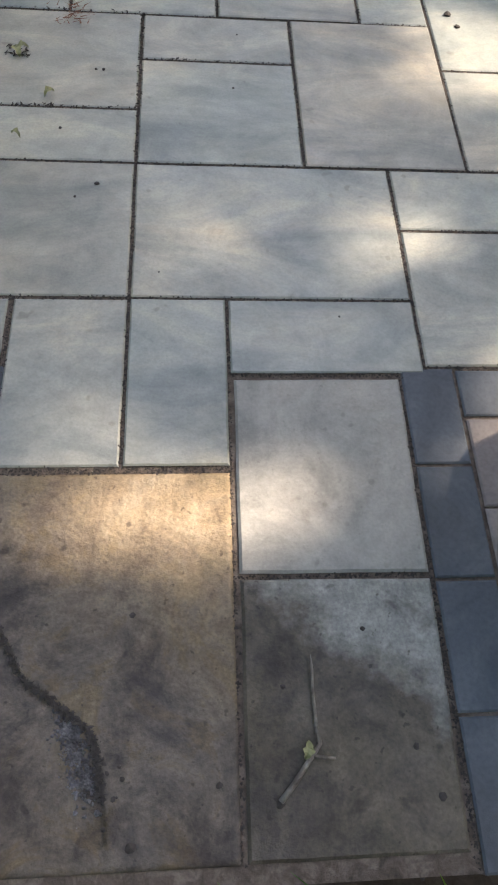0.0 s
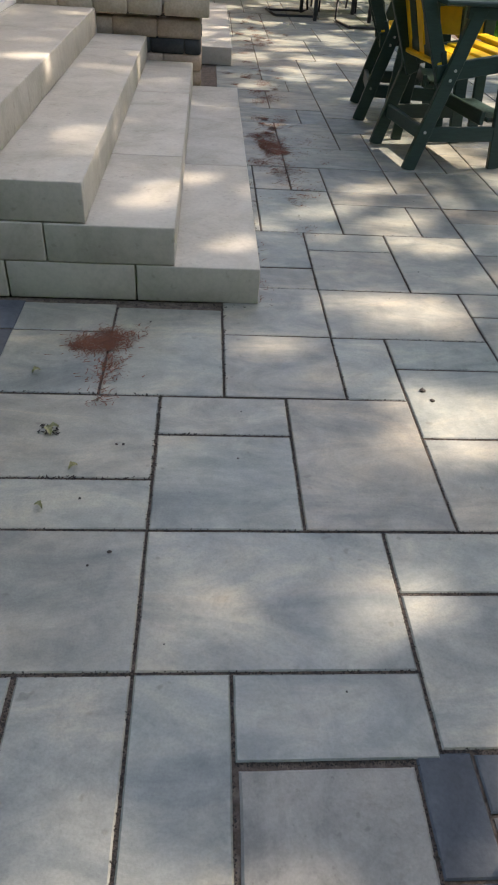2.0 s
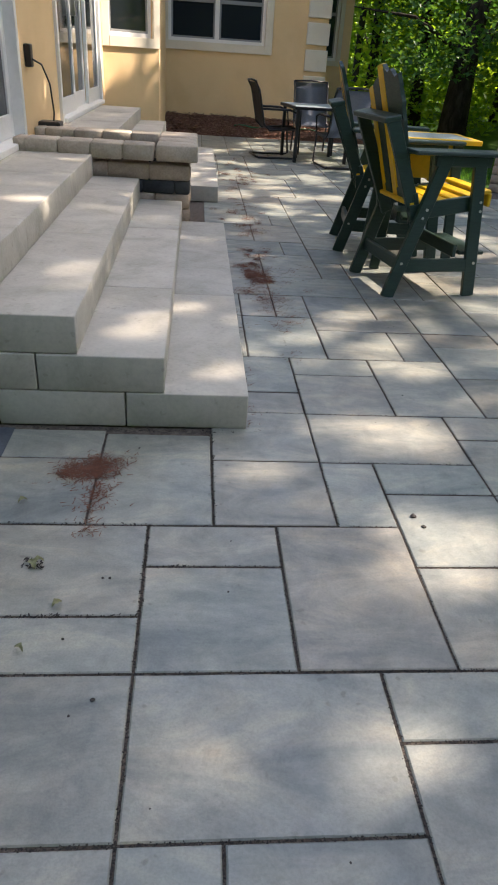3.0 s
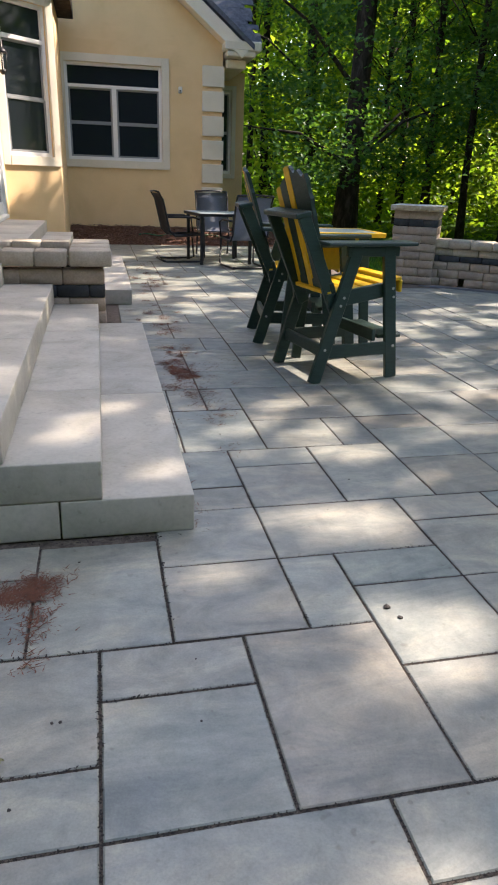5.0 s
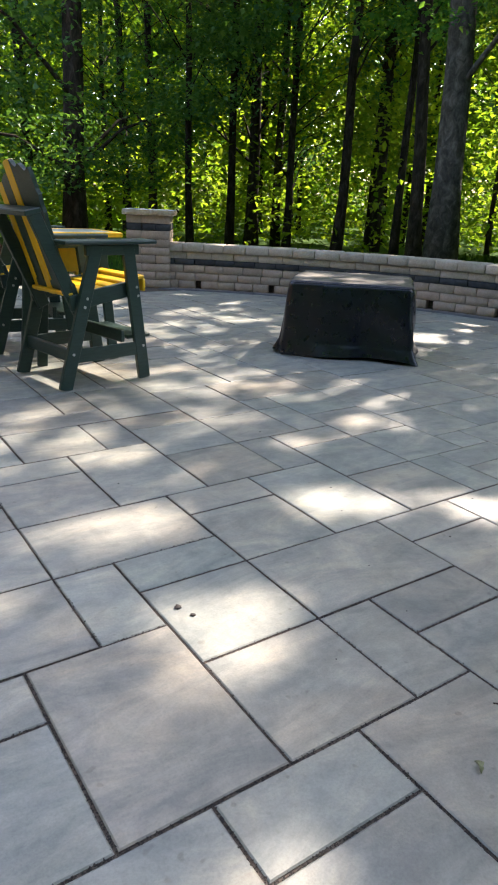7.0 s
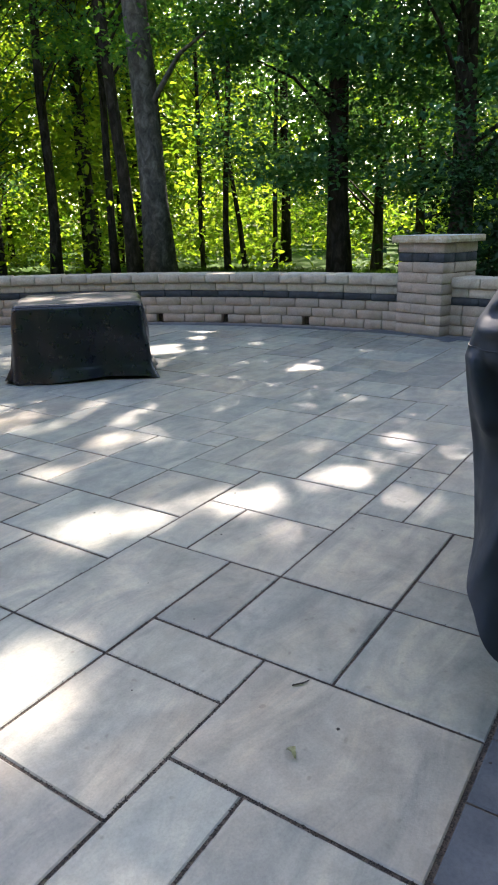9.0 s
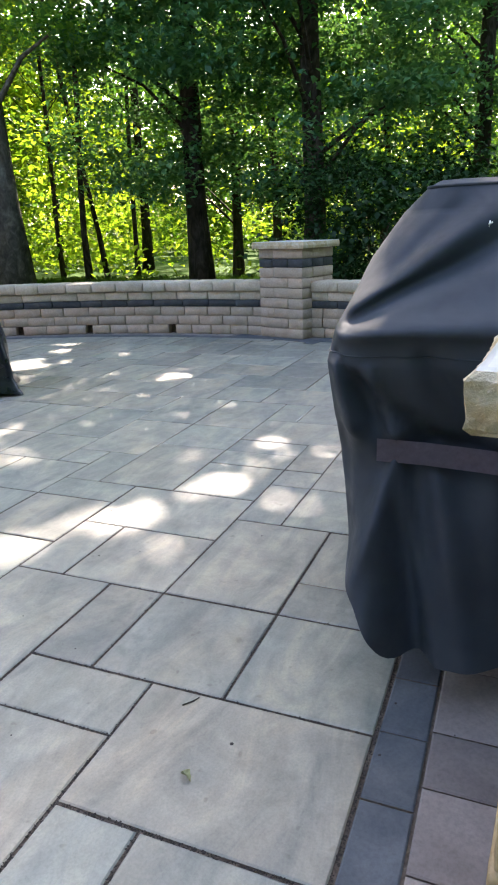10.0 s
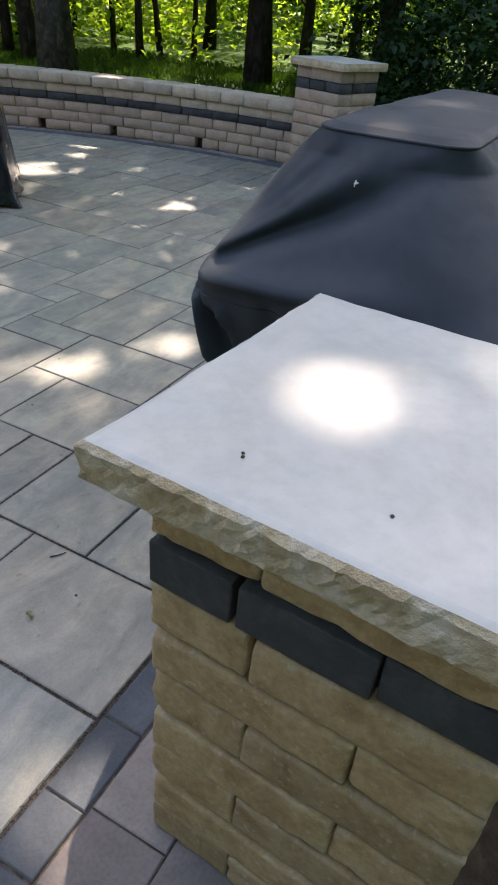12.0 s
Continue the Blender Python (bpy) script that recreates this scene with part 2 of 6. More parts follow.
TRIM = stone("cream_trim", (0.66, 0.60, 0.47), (0.72, 0.665, 0.53), (0.76, 0.71, 0.58), 1.5, 220, 0.85, relief=0.2, vary=0.04)
WHITE = plain("white_frame", (0.78, 0.77, 0.73), 0.4, grain=0.04, relief=0.03)
SHINGLE = stone("blue_grey_shingle", (0.05, 0.057, 0.075), (0.085, 0.095, 0.12), (0.13, 0.14, 0.165), 12, 120, 0.9, relief=0.6, vary=0.4)
GREEN = plain("green_poly_board", (0.016, 0.042, 0.034), 0.42, grain=0.22, scale=14, stretch=(1, 1, 6), relief=0.12)
YELLOW = plain("yellow_poly_board", (0.78, 0.47, 0.012), 0.42, grain=0.1, scale=14, relief=0.1)
TABLE_GREY = plain("grey_green_tabletop", (0.22, 0.27, 0.27), 0.45, grain=0.15)
BLACK_METAL = plain("black_metal", (0.018, 0.018, 0.02), 0.4, 0.3, grain=0.3)
SLING = plain("grey_sling_fabric", (0.24, 0.26, 0.30), 0.8, grain=0.1, scale=60)
SLING_BLACK = plain("black_sling_fabric", (0.03, 0.03, 0.034), 0.8, grain=0.15, scale=60)
STEEL = plain("steel_screw", (0.55, 0.55, 0.53), 0.35, 1.0, grain=0.1)
COVER = plain("charcoal_vinyl", (0.034, 0.043, 0.055), 0.6, grain=0.2, scale=5, relief=0.2, shine=0.22)
COVER_BLACK = plain("black_vinyl", (0.004, 0.006, 0.013), 0.3, grain=0.3, scale=6, relief=0.35, shine=0.4)
STRAP = plain("faded_strap", (0.17, 0.145, 0.18), 0.7, grain=0.15, scale=60)
BARK = stone("bark", (0.016, 0.013, 0.010), (0.036, 0.030, 0.024), (0.075, 0.065, 0.054), 9, 34, 0.95, stretch=(1, 1, 0.4), relief=1.0, vary=0.3)
BARK_PALE = stone("lichen_bark", (0.04, 0.036, 0.029), (0.085, 0.079, 0.067), (0.17, 0.165, 0.14), 8, 40, 0.95, stretch=(1, 1, 0.7), relief=1.0, vary=0.1)
LEAF = leaf_mat("green_leaf", [(0.0, (0.026, 0.092, 0.03)), (0.5, (0.05, 0.145, 0.04)), (1.0, (0.10, 0.20, 0.05))], 0.48, 2.7)
LEAF_BLUE = leaf_mat("oak_leaf", [(0.0, (0.032, 0.105, 0.055)), (0.5, (0.055, 0.155, 0.075)), (1.0, (0.09, 0.20, 0.095))], 0.3, 1.8)
# brighter leaf copy: the sunlit look is put into its colour
LEAF_LIME = leaf_mat("sun_toned_leaf", [(0.0, (0.05, 0.11, 0.014)), (0.5, (0.09, 0.155, 0.02)), (1.0, (0.14, 0.20, 0.03))], 0.6, 3.3)
# three darker leaf copies: the wood's shade is put into their colour
LEAF_DARK = leaf_mat("shade_toned_leaf", [(0.0, (0.028, 0.085, 0.026)), (0.5, (0.05, 0.125, 0.036)), (1.0, (0.08, 0.165, 0.045))], 0.38, 2.3)
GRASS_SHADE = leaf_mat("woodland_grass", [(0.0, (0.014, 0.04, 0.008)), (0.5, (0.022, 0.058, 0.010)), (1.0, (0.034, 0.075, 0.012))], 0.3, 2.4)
LEAF_SHADE = leaf_mat("deep_shade_toned_leaf", [(0.0, (0.008, 0.028, 0.010)), (0.5, (0.014, 0.042, 0.014)), (1.0, (0.022, 0.058, 0.018))], 0.15, 1.5)
NEEDLE = plain("rust_needle", (0.135, 0.050, 0.026), 0.8, grain=0.4, scale=90)
# painted reflection of trees and sky for the gable window's top pane
REFLECTION = plain("grey_green_reflection", (0.46, 0.50, 0.38), 0.8, grain=0.3, scale=3, stretch=(1, 1, 6))
SASH = plain("grey_white_sash", (0.24, 0.25, 0.25), 0.45, grain=0.05, relief=0.03)
SPALL = stone("spalled_stone", (0.05, 0.047, 0.05), (0.12, 0.12, 0.13), (0.27, 0.27, 0.285), 60, 200, 0.95, relief=1.0)
TWIG = stone("dead_twig", (0.07, 0.058, 0.045), (0.15, 0.13, 0.105), (0.30, 0.275, 0.24), 30, 160, 0.9)
DRY_LEAF = plain("dry_leaf", (0.22, 0.22, 0.11), 0.7, grain=0.3, scale=50)
DARK_BIT = plain("dark_debris", (0.03, 0.024, 0.02), 0.8, grain=0.4, scale=60)
HOSE = plain("green_hose", (0.02, 0.14, 0.06), 0.5, grain=0.1)


def glass_mat():
    m, t, b = nodes_of("window_glass")
    b.inputs["Base Color"].default_value = (0.016, 0.021, 0.026, 1)
    b.inputs["Roughness"].default_value = 0.04
    b.inputs["Specular IOR Level"].default_value = 0.42
    w = place_of(t, (1, 1, 1))
    bump(t, b, noise_of(t, w, 1.2, 2), 0.03, 0.05)
    return m


GLASS = glass_mat()
LEAF_FAR = leaf_mat("far_leaf", [(0.0, (0.03, 0.09, 0.014)), (0.5, (0.06, 0.14, 0.02)), (1.0, (0.10, 0.19, 0.03))], 0.55, 2.1)
COVER_BLACK.node_tree.nodes["Principled BSDF"].inputs["Specular IOR Level"].default_value = 0.5
for m in (GRASSY, SOIL, MULCH, BARK, BARK_PALE):
    m.node_tree.nodes["Principled BSDF"].inputs["Specular IOR Level"].default_value = 0.1


def dust_and_sheen(m, colour):
    """A paler colour on a cover's upward faces: settled dust, or light painted in."""
    t = m.node_tree
    b = t.nodes["Principled BSDF"]
    g = t.nodes.new("ShaderNodeNewGeometry")
    s = t.nodes.new("ShaderNodeSeparateXYZ")
    t.links.new(g.outputs["Normal"], s.inputs[0])
    k = ramp(t, s.outputs["Z"], [(0.75, (0, 0, 0)), (0.97, (1, 1, 1))])
    k = mix(t, 1.0, k, ramp(t, noise_of(t, place_of(t), 7, 5), [(0.35, (0.25,) * 3), (0.65, (1, 1, 1))]), "MULTIPLY")
    base = b.inputs["Base Color"].links[0].from_socket
    t.links.new(mix(t, k, base, colour), b.inputs["Base Color"])
    r = b.inputs["Roughness"].links[0].from_socket
    t.links.new(mix(t, k, r, (0.75, 0.75, 0.75)), b.inputs["Roughness"])


# dust on the fire pit cover
dust_and_sheen(COVER_BLACK, (0.17, 0.155, 0.125))
# on the grill cover the paler top paints in light and sheen
dust_and_sheen(COVER, (0.062, 0.075, 0.086))


# ---- mesh helpers ----
def part(name, bm, material, parent=None, label=""):
    me = bpy.data.meshes.new(name)
    bm.to_mesh(me)
    bm.free()
    me.materials.append(material)
    ob = new(name, me)
    ob.parent = parent
    if label:
        ob["label"] = label
    return ob


def empty(name, x=0.0, y=0.0, z=0.0, rz=0.0):
    ob = new(name)
    ob.empty_display_size = 0.1
    ob.matrix_world = pose(x, y, z, 0, 0, rz)
    return ob


def box(bm, x0, y0, z0, x1, y1, z1, m=None, bevel=0.0, seg=1):
    r = bmesh.ops.create_cube(bm, size=1.0)
    vs = r["verts"]
    for v in vs:
        v.co = Vector(((x0 + x1) / 2 + v.co.x * (x1 - x0), (y0 + y1) / 2 + v.co.y * (y1 - y0), (z0 + z1) / 2 + v.co.z * (z1 - z0)))
    if bevel:
        es = list({e for v in vs for e in v.link_edges})
        vs = list({v for f in bmesh.ops.bevel(bm, geom=es, offset=bevel, segments=seg, affect="EDGES", profile=0.6)["faces"] for v in f.verts} | {v for v in vs if v.is_valid})
    if m is not None:
        bmesh.ops.transform(bm, matrix=m, verts=vs)
    return vs


def boxes(*specs, bevel=0.004):
    bm = bmesh.new()
    for s in specs:
        box(bm, *s, bevel=bevel)
    return bm


def beam(bm, a, b, w, d, up=(0, 0, 1), bevel=0.004):
    """A board from a to b; w across, d along up."""
    a, b = Vector(a), Vector(b)
    x = (b - a).normalized()
    y = Vector(up).cross(x).normalized()
    z = x.cross(y)
    m = Matrix((x, y, z)).transposed().to_4x4()
    m.translation = (a + b) / 2
    return box(bm, -(b - a).length / 2, -w / 2, -d / 2, (b - a).length / 2, w / 2, d / 2, m, bevel)


def tube(bm, pts, radii, n=8, cap=True):
    pts = [Vector(p) for p in pts]
    rings = []
    for i, p in enumerate(pts):
        d = (pts[min(i + 1, len(pts) - 1)] - pts[max(i - 1, 0)]).normalized()
        a = d.orthogonal().normalized() if abs(d.z) > 0.9 else d.cross(Vector((0, 0, 1))).normalized()
        if abs(d.z) > 0.9:
            a = (Vector((1, 0, 0)) - d * d.x).normalized()
        b = d.cross(a)
        r = radii[i] if isinstance(radii, (list, tuple)) else radii
        rings.append([bm.verts.new(p + (a * math.cos(2 * math.pi * k / n) + b * math.sin(2 * math.pi * k / n)) * r) for k in range(n)])
    for r0, r1 in zip(rings, rings[1:]):
        for k in range(n):
            f = bm.faces.new((r0[k], r0[(k + 1) % n], r1[(k + 1) % n], r1[k]))
            f.smooth = True
    if cap:
        bm.faces.new(rings[0][::-1])
        bm.faces.new(rings[-1])


def mesh_np(name, verts, faces, material, parent=None, smooth=False):
    """A mesh out of arrays: faces all with the same number of corners."""
    me = bpy.data.meshes.new(name)
    k = faces.shape[1]
    me.vertices.add(len(verts))
    me.vertices.foreach_set("co", verts.astype(np.float32).ravel())
    me.loops.add(faces.size)
    me.loops.foreach_set("vertex_index", faces.astype(np.int32).ravel())
    me.polygons.add(len(faces))
    me.polygons.foreach_set("loop_start", np.arange(0, faces.size, k, dtype=np.int32))
    me.polygons.foreach_set("loop_total", np.full(len(faces), k, dtype=np.int32))
    if smooth:
        me.polygons.foreach_set("use_smooth", np.ones(len(faces), dtype=bool))
    me.update(calc_edges=True)
    me.materials.append(material)
    ob = new(name, me)
    ob.parent = parent
    return ob


def poly_slab(pts, z0, z1, edge=0.004):
    """A slab with a convex outline and an eased top edge, about its own middle."""
    c = sum((Vector(p) for p in pts), Vector((0, 0))) / len(pts)
    bm = bmesh.new()
    low = [bm.verts.new((p[0], p[1], z0)) for p in pts]
    side = [bm.verts.new((p[0], p[1], z1 - edge)) for p in pts]
    top = []
    for p in pts:
        d = c - Vector(p)
        top.append(bm.verts.new((p[0] + math.copysign(min(edge * 1.3, abs(d.x)), d.x), p[1] + math.copysign(min(edge * 1.3, abs(d.y)), d.y), z1)))
    n = len(pts)
    for i in range(n):
        j = (i + 1) % n
        bm.faces.new((low[i], low[j], side[j], side[i])).material_index = 1
        bm.faces.new((side[i], side[j], top[j], top[i]))
    bm.faces.new(top)
    bmesh.ops.recalc_face_normals(bm, faces=bm.faces)
    return bm


def rough_block(w, d, h, seed, bevel=0.012, seg=1, wild=0.004, fine=False):
    """One tumbled wall block, its middle at the origin, its base at z 0."""
    bm = bmesh.new()
    vs = box(bm, -w / 2, -d / 2, 0, w / 2, d / 2, h, None, bevel, seg)
    if fine:
        bmesh.ops.subdivide_edges(bm, edges=[e for e in bm.edges if e.calc_length() > 0.05], cuts=9, use_grid_fill=True)
    for v in bm.verts:
        q = v.co * 9 + Vector((seed * 7.3, seed * 3.1, seed))
        v.co += noise.noise_vector(q) * wild
        if fine and wild > 0.0015:
            v.co += noise.noise_vector(q * 4.5) * wild * 0.5
            ex, ey, ez = w / 2 - abs(v.co.x), d / 2 - abs(v.co.y), h / 2 - abs(v.co.z - h / 2)
            near = sorted((ex, ey, ez))[1]
            chip = max(0.0, noise.noise(q * 3.3) + 0.25) * max(0.0, 1 - near / 0.014) * 0.008
            v.co -= Vector((math.copysign(chip, v.co.x), math.copysign(chip, v.co.y), math.copysign(chip, v.co.z - h / 2))) * 0.8
    for f in bm.faces:
        f.smooth = True
    return bm


BLOCKS = {}


def block_mesh(w, d, h, material, variants=4, bevel=0.012, seg=1, wild=0.004, fine=False):
    key = (round(w, 2), round(d, 2), round(h, 3), material.name, random.randrange(variants), seg)
    if key not in BLOCKS:
        bm = rough_block(key[0], key[1], key[2], len(BLOCKS) * 1.7, bevel, seg, wild, fine)
        me = bpy.data.meshes.new("block")
        bm.to_mesh(me)
        bm.free()
        me.materials.append(material)
        BLOCKS[key] = me
    return BLOCKS[key]


def lay(name, mesh, parent, x, y, z, rz=0.0):
    ob = new(name, mesh)
    ob.parent = parent
    ob.matrix_local = pose(x, y, z, 0, 0, rz)
    return ob


# ---- ground, patio ----
U = 0.2                      # module of the flagstones
CX, CY, R_WALL = 0.62, 2.52, 6.37   # middle and inner radius of the curved seat wall


def ground():
    """Lawn and woodland floor, reaching the horizon, with a shallow roll far off."""
    rings = [0, 4, 8, 12, 16, 20, 26, 34, 45, 60, 90, 150, 300, 900]
    n = 64
    verts = []
    for i, r in enumerate(rings):
        for k in range(n):
            a = 2 * math.pi * k / n
            x, y = 2 + r * math.cos(a), 3 + r * math.sin(a)
            z = -0.06 if r < 9 else -0.06 + 0.12 * noise.noise((x * 0.11, y * 0.11, 0)) + max(0, r - 40) * 0.01
            verts.append((x, y, z))
    faces = [(i * n + k, i * n + (k + 1) % n, (i + 1) * n + (k + 1) % n, (i + 1) * n + k) for i in range(len(rings) - 1) for k in range(n)]
    ob = mesh_np("ground", np.array(verts), np.array(faces), GRASSY, smooth=True)
    tagged(ob, "green lawn and shaded woodland floor around the patio", "ground", kind="structure")


ground()

# carried on unseen to the south, so less green light bounces back
bm = bmesh.new()
box(bm, -1.3, -7.0, -0.055, 4.6, -0.1, -0.035)
box(bm, -7, -7.0, -0.057, -0.56, 1.8, -0.037)
soil_bed = tagged(part("soil_bed", bm, SOIL), "dark bare soil along the patio's edge, drawn on beyond view", "soil", kind="structure")

bm = bmesh.new()
box(bm, -0.72, -1.05, -0.09, 0.84, 8.4, -0.0058)
box(bm, 0.84, -0.88, -0.09, 3.6, 8.4, -0.0058)
circle = [bm.verts.new((CX + (R_WALL + 0.3) * math.cos(radians(a)), CY + (R_WALL + 0.3) * math.sin(radians(a)), -0.0062)) for a in range(-34, 92, 3)]
bm.faces.new([bm.verts.new((3.0, -1.0, -0.0062))] + circle + [bm.verts.new((0.3, 8.4, -0.0062))])
box(bm, -0.6, 8.4, -0.09, 3.6, 12.7, -0.0058)
joint_bed = tagged(part("joint_bed", bm, SAND), "brown polymeric sand in the paving joints", "sand", kind="structure")
paving = tagged(empty("patio_pavement"), "blue-grey and buff flagstone patio in mixed sizes", "patio", kind="structure")

# flagstones near the steps and the walkway, in modules: x0 y0 x1 y1
ROW_A = [(0, 0, 3, 2), (0, 2, 2, 4), (0, 4, 2, 5), (2, 2, 4, 5), (-2.8, 3, 0, 5), (-2.8, 2, 0, 3), (-2.8, 0, 0, 2), (-1.2, -1.95, 0, 0), (0, -1.95, 1, 0), (-2.8, -0.78, -1.22, 0), (1, -0.94, 3, 0), (3, -0.85, 5, 1), (3, 1, 5, 2), (5, -0.85, 7, 2), (7, -0.85, 9, 1), (9, -0.85, 10, 1), (4, 2, 6, 4), (4, 4, 6, 6), (6, 2, 7, 4), (7, 1, 9, 3), (7, 3, 9, 4), (6, 4, 9, 6)]
ROW_B = [(9, 5, 11, 6), (9, 3, 11, 5), (11, 3, 13, 6), (9, 1, 12, 3), (12, 2, 14, 3), (13, 3, 15, 5), (15, 3, 16, 5), (12, 0, 14, 2), (1, 5, 3, 7), (3, 5, 4, 7), (4, 6, 6, 7), (-1, 5, 1, 8), (-2.8, 5, -1, 7), (-2.8, 7, -1, 8.1), (1, 7, 3, 9), (1, 9, 3, 10), (1, 10, 3, 12), (3, 7, 6, 9), (3, 9, 5, 11), (3, 11, 5, 12), (5, 9, 7, 12)]
ROW_C = [(6, 8, 8, 9), (6, 6, 8, 8), (7, 9, 9, 11), (8, 6, 10, 9), (9, 9, 10, 11), (10, 10, 12, 11), (10, 8, 12, 10), (10, 6, 12, 8), (12, 6, 13, 8), (12, 8, 14, 10), (4, 12, 6, 14), (2, 12, 4, 15), (6, 12, 7, 14), (7, 11, 9, 13), (7, 13, 9, 14), (9, 11, 11, 13), (4, 14, 7, 15), (2, 15, 3, 17), (3, 15, 4, 17)]


def paved(x, y):
    """Whether a module with its lower corner there belongs to the patio."""
    mx, my = (x + 0.5) * U, (y + 0.5) * U
    if my > 12.6 or my < -0.18:
        return False
    if my < 8.1 and mx < 0.2:
        return False
    if my >= 7.4:
        return -0.2 < mx < 3.3 and (my > 8 or math.hypot(mx - CX, my - CY) < R_WALL + 0.9)
    return math.hypot(mx - CX, my - CY) < R_WALL + 0.1


def layout():
    rng = random.Random(5)
    taken, out = set(), []
    for s in ROW_A + ROW_B + ROW_C:
        out.append(s)
        for x in range(math.floor(s[0]), math.ceil(s[2])):
            for y in range(math.floor(s[1]), math.ceil(s[3])):
                taken.add((x, y))
    shapes = [(3, 2), (2, 2), (2, 2), (2, 3), (2, 1), (1, 2), (2, 2), (3, 2), (1, 1), (2, 1)]
    for y in range(-1, 64):
        for x in range(-3, 36):
            if (x, y) in taken or not paved(x, y):
                continue
            rng.shuffle(shapes)
            for w, h in sorted(shapes, key=lambda s: rng.random() - 0.12 * s[0] * s[1]):
                cells = [(x + i, y + j) for i in range(w) for j in range(h)]
                if not any(c in taken or not paved(*c) for c in cells):
                    break
            else:
                w = h = 1
                cells = [(x, y)]
            taken.update(cells)
            out.append((x, y, x + w, y + h))
    return out


def clip_arc(pts, r):
    """Cut a convex outline with the circle of radius r, taken as a polygon."""
    for a in range(-60, 100, 4):
        nx, ny = math.cos(radians(a)), math.sin(radians(a))
        out = []
        for p, q in zip(pts, pts[1:] + pts[:1]):
            dp = (p[0] - CX) * nx + (p[1] - CY) * ny - r
            dq = (q[0] - CX) * nx + (q[1] - CY) * ny - r
            if dp <= 0:
                out.append(p)
            if dp * dq < 0:
                s = dp / (dp - dq)
                out.append((p[0] + s * (q[0] - p[0]), p[1] + s * (q[1] - p[1])))
        pts = out
        if len(pts) < 3:
            return []
    return pts


def wavy(pts, n, seed):
    """The outline with its sides wavering by a millimetre or two, as cast edges do."""
    out = []
    for k, (p, q) in enumerate(zip(pts, pts[1:] + pts[:1])):
        dx, dy = q[0] - p[0], q[1] - p[1]
        ln = math.hypot(dx, dy)
        for j in range(n):
            t = j / n
            o = 0.0 if j == 0 else 0.0016 * noise.noise((t * ln * 16 + seed * 5.3, k * 3.7, seed * 2.1))
            out.append((p[0] + dx * t - dy / ln * o, p[1] + dy * t + dx / ln * o))
    return out


# how far each joint line strays from the module, by its number
STRAY_X = {0: -0.011, 1: -0.005, 2: -0.004, 3: 0.001, 4: 0.004, 5: 0.0, 6: 0.002, 8: 0.006, 10: 0.01, 12: 0.011}
STRAY_Y = {-2: 0.0, 0: 0.006, 1: 0.012, 2: 0.012, 3: 0.003, 4: 0.003, 5: 0.0, 6: -0.01, 7: -0.005, 8: -0.014, 9: -0.014, 12: -0.009, 16: 0.0}


def line_x(u):
    return u * U + float(np.interp(u, list(STRAY_X), list(STRAY_X.values())))


def line_y(v):
    return v * U + float(np.interp(v, list(STRAY_Y), list(STRAY_Y.values())))


def lay_flagstones():
    rng = random.Random(11)
    shapes, far = {}, []
    slabs = layout()
    slabs.sort(key=lambda s: math.hypot((s[0] + s[2]) / 2 - 6, (s[1] + s[3]) / 2 - 6))
    for i, (x0, y0, x1, y1) in enumerate(slabs):
        g = 0.0039
        xa, xb, ya, yb = line_x(x0) + g, line_x(x1) - g, line_y(y0) + g, line_y(y1) - g
        pts = [(xa, ya), (xb, ya), (xb, yb), (xa, yb)]
        if y0 * U < 7.6 and any(math.hypot(px - CX, py - CY) > R_WALL - 0.26 for px, py in pts):
            pts = clip_arc(pts, R_WALL - 0.245)
            if len(pts) < 3:
                continue
        cx, cy = sum(p[0] for p in pts) / len(pts), sum(p[1] for p in pts) / len(pts)
        local = [(px - cx, py - cy) for px, py in pts]
        if i < 130 and len(local) == 4:
            local = wavy(local, 5, i % 3)
        lift = rng.uniform(-0.0015, 0.0015)
        if i < 300:
            key = tuple((round(px, 3), round(py, 3)) for px, py in local)
            if key not in shapes:
                b = poly_slab(local, -0.05, 0.0, 0.003)
                me = bpy.data.meshes.new("flagstone")
                b.to_mesh(me)
                b.free()
                me.materials.append(FLAG)
                me.materials.append(SAND)
                shapes[key] = me
            ob = lay("flagstone", shapes[key], paving, cx, cy, lift)
            ob.rotation_euler = (rng.uniform(-0.002, 0.002), rng.uniform(-0.002, 0.002), 0)
        else:
            far.append((pts, lift))
    bm = bmesh.new()
    for pts, lift in far:
        b = poly_slab(pts, -0.05, lift, 0.0045)
        me = bpy.data.meshes.new("tmp")
        b.to_mesh(me)
        b.free()
        bm.from_mesh(me)
        bpy.data.meshes.remove(me)
    tagged(part("far_flagstones", bm, FLAG, paving), kind="stuff").data.materials.append(SAND)


# the line along which the old slab's top layer has come away
CRACK = [(-0.25, -0.63), (-0.19, -0.681), (-0.146, -0.755), (-0.086, -0.799), (-0.036, -0.833), (-0.020, -0.875), (-0.012, -0.94)]


def off_crack(x, y):
    """Distance from the crack, above zero on the side where the layer is gone."""
    best = 9.0
    for (ax, ay), (bx, by) in zip(CRACK, CRACK[1:]):
        ex, ey = bx - ax, by - ay
        u = min(1.0, max(0.0, ((x - ax) * ex + (y - ay) * ey) / (ex * ex + ey * ey)))
        dx, dy = x - ax - u * ex, y - ay - u * ey
        dist = math.hypot(dx, dy)
        if dist < abs(best):
            best = dist if dx * ey - dy * ex > 0 else -dist
    return best


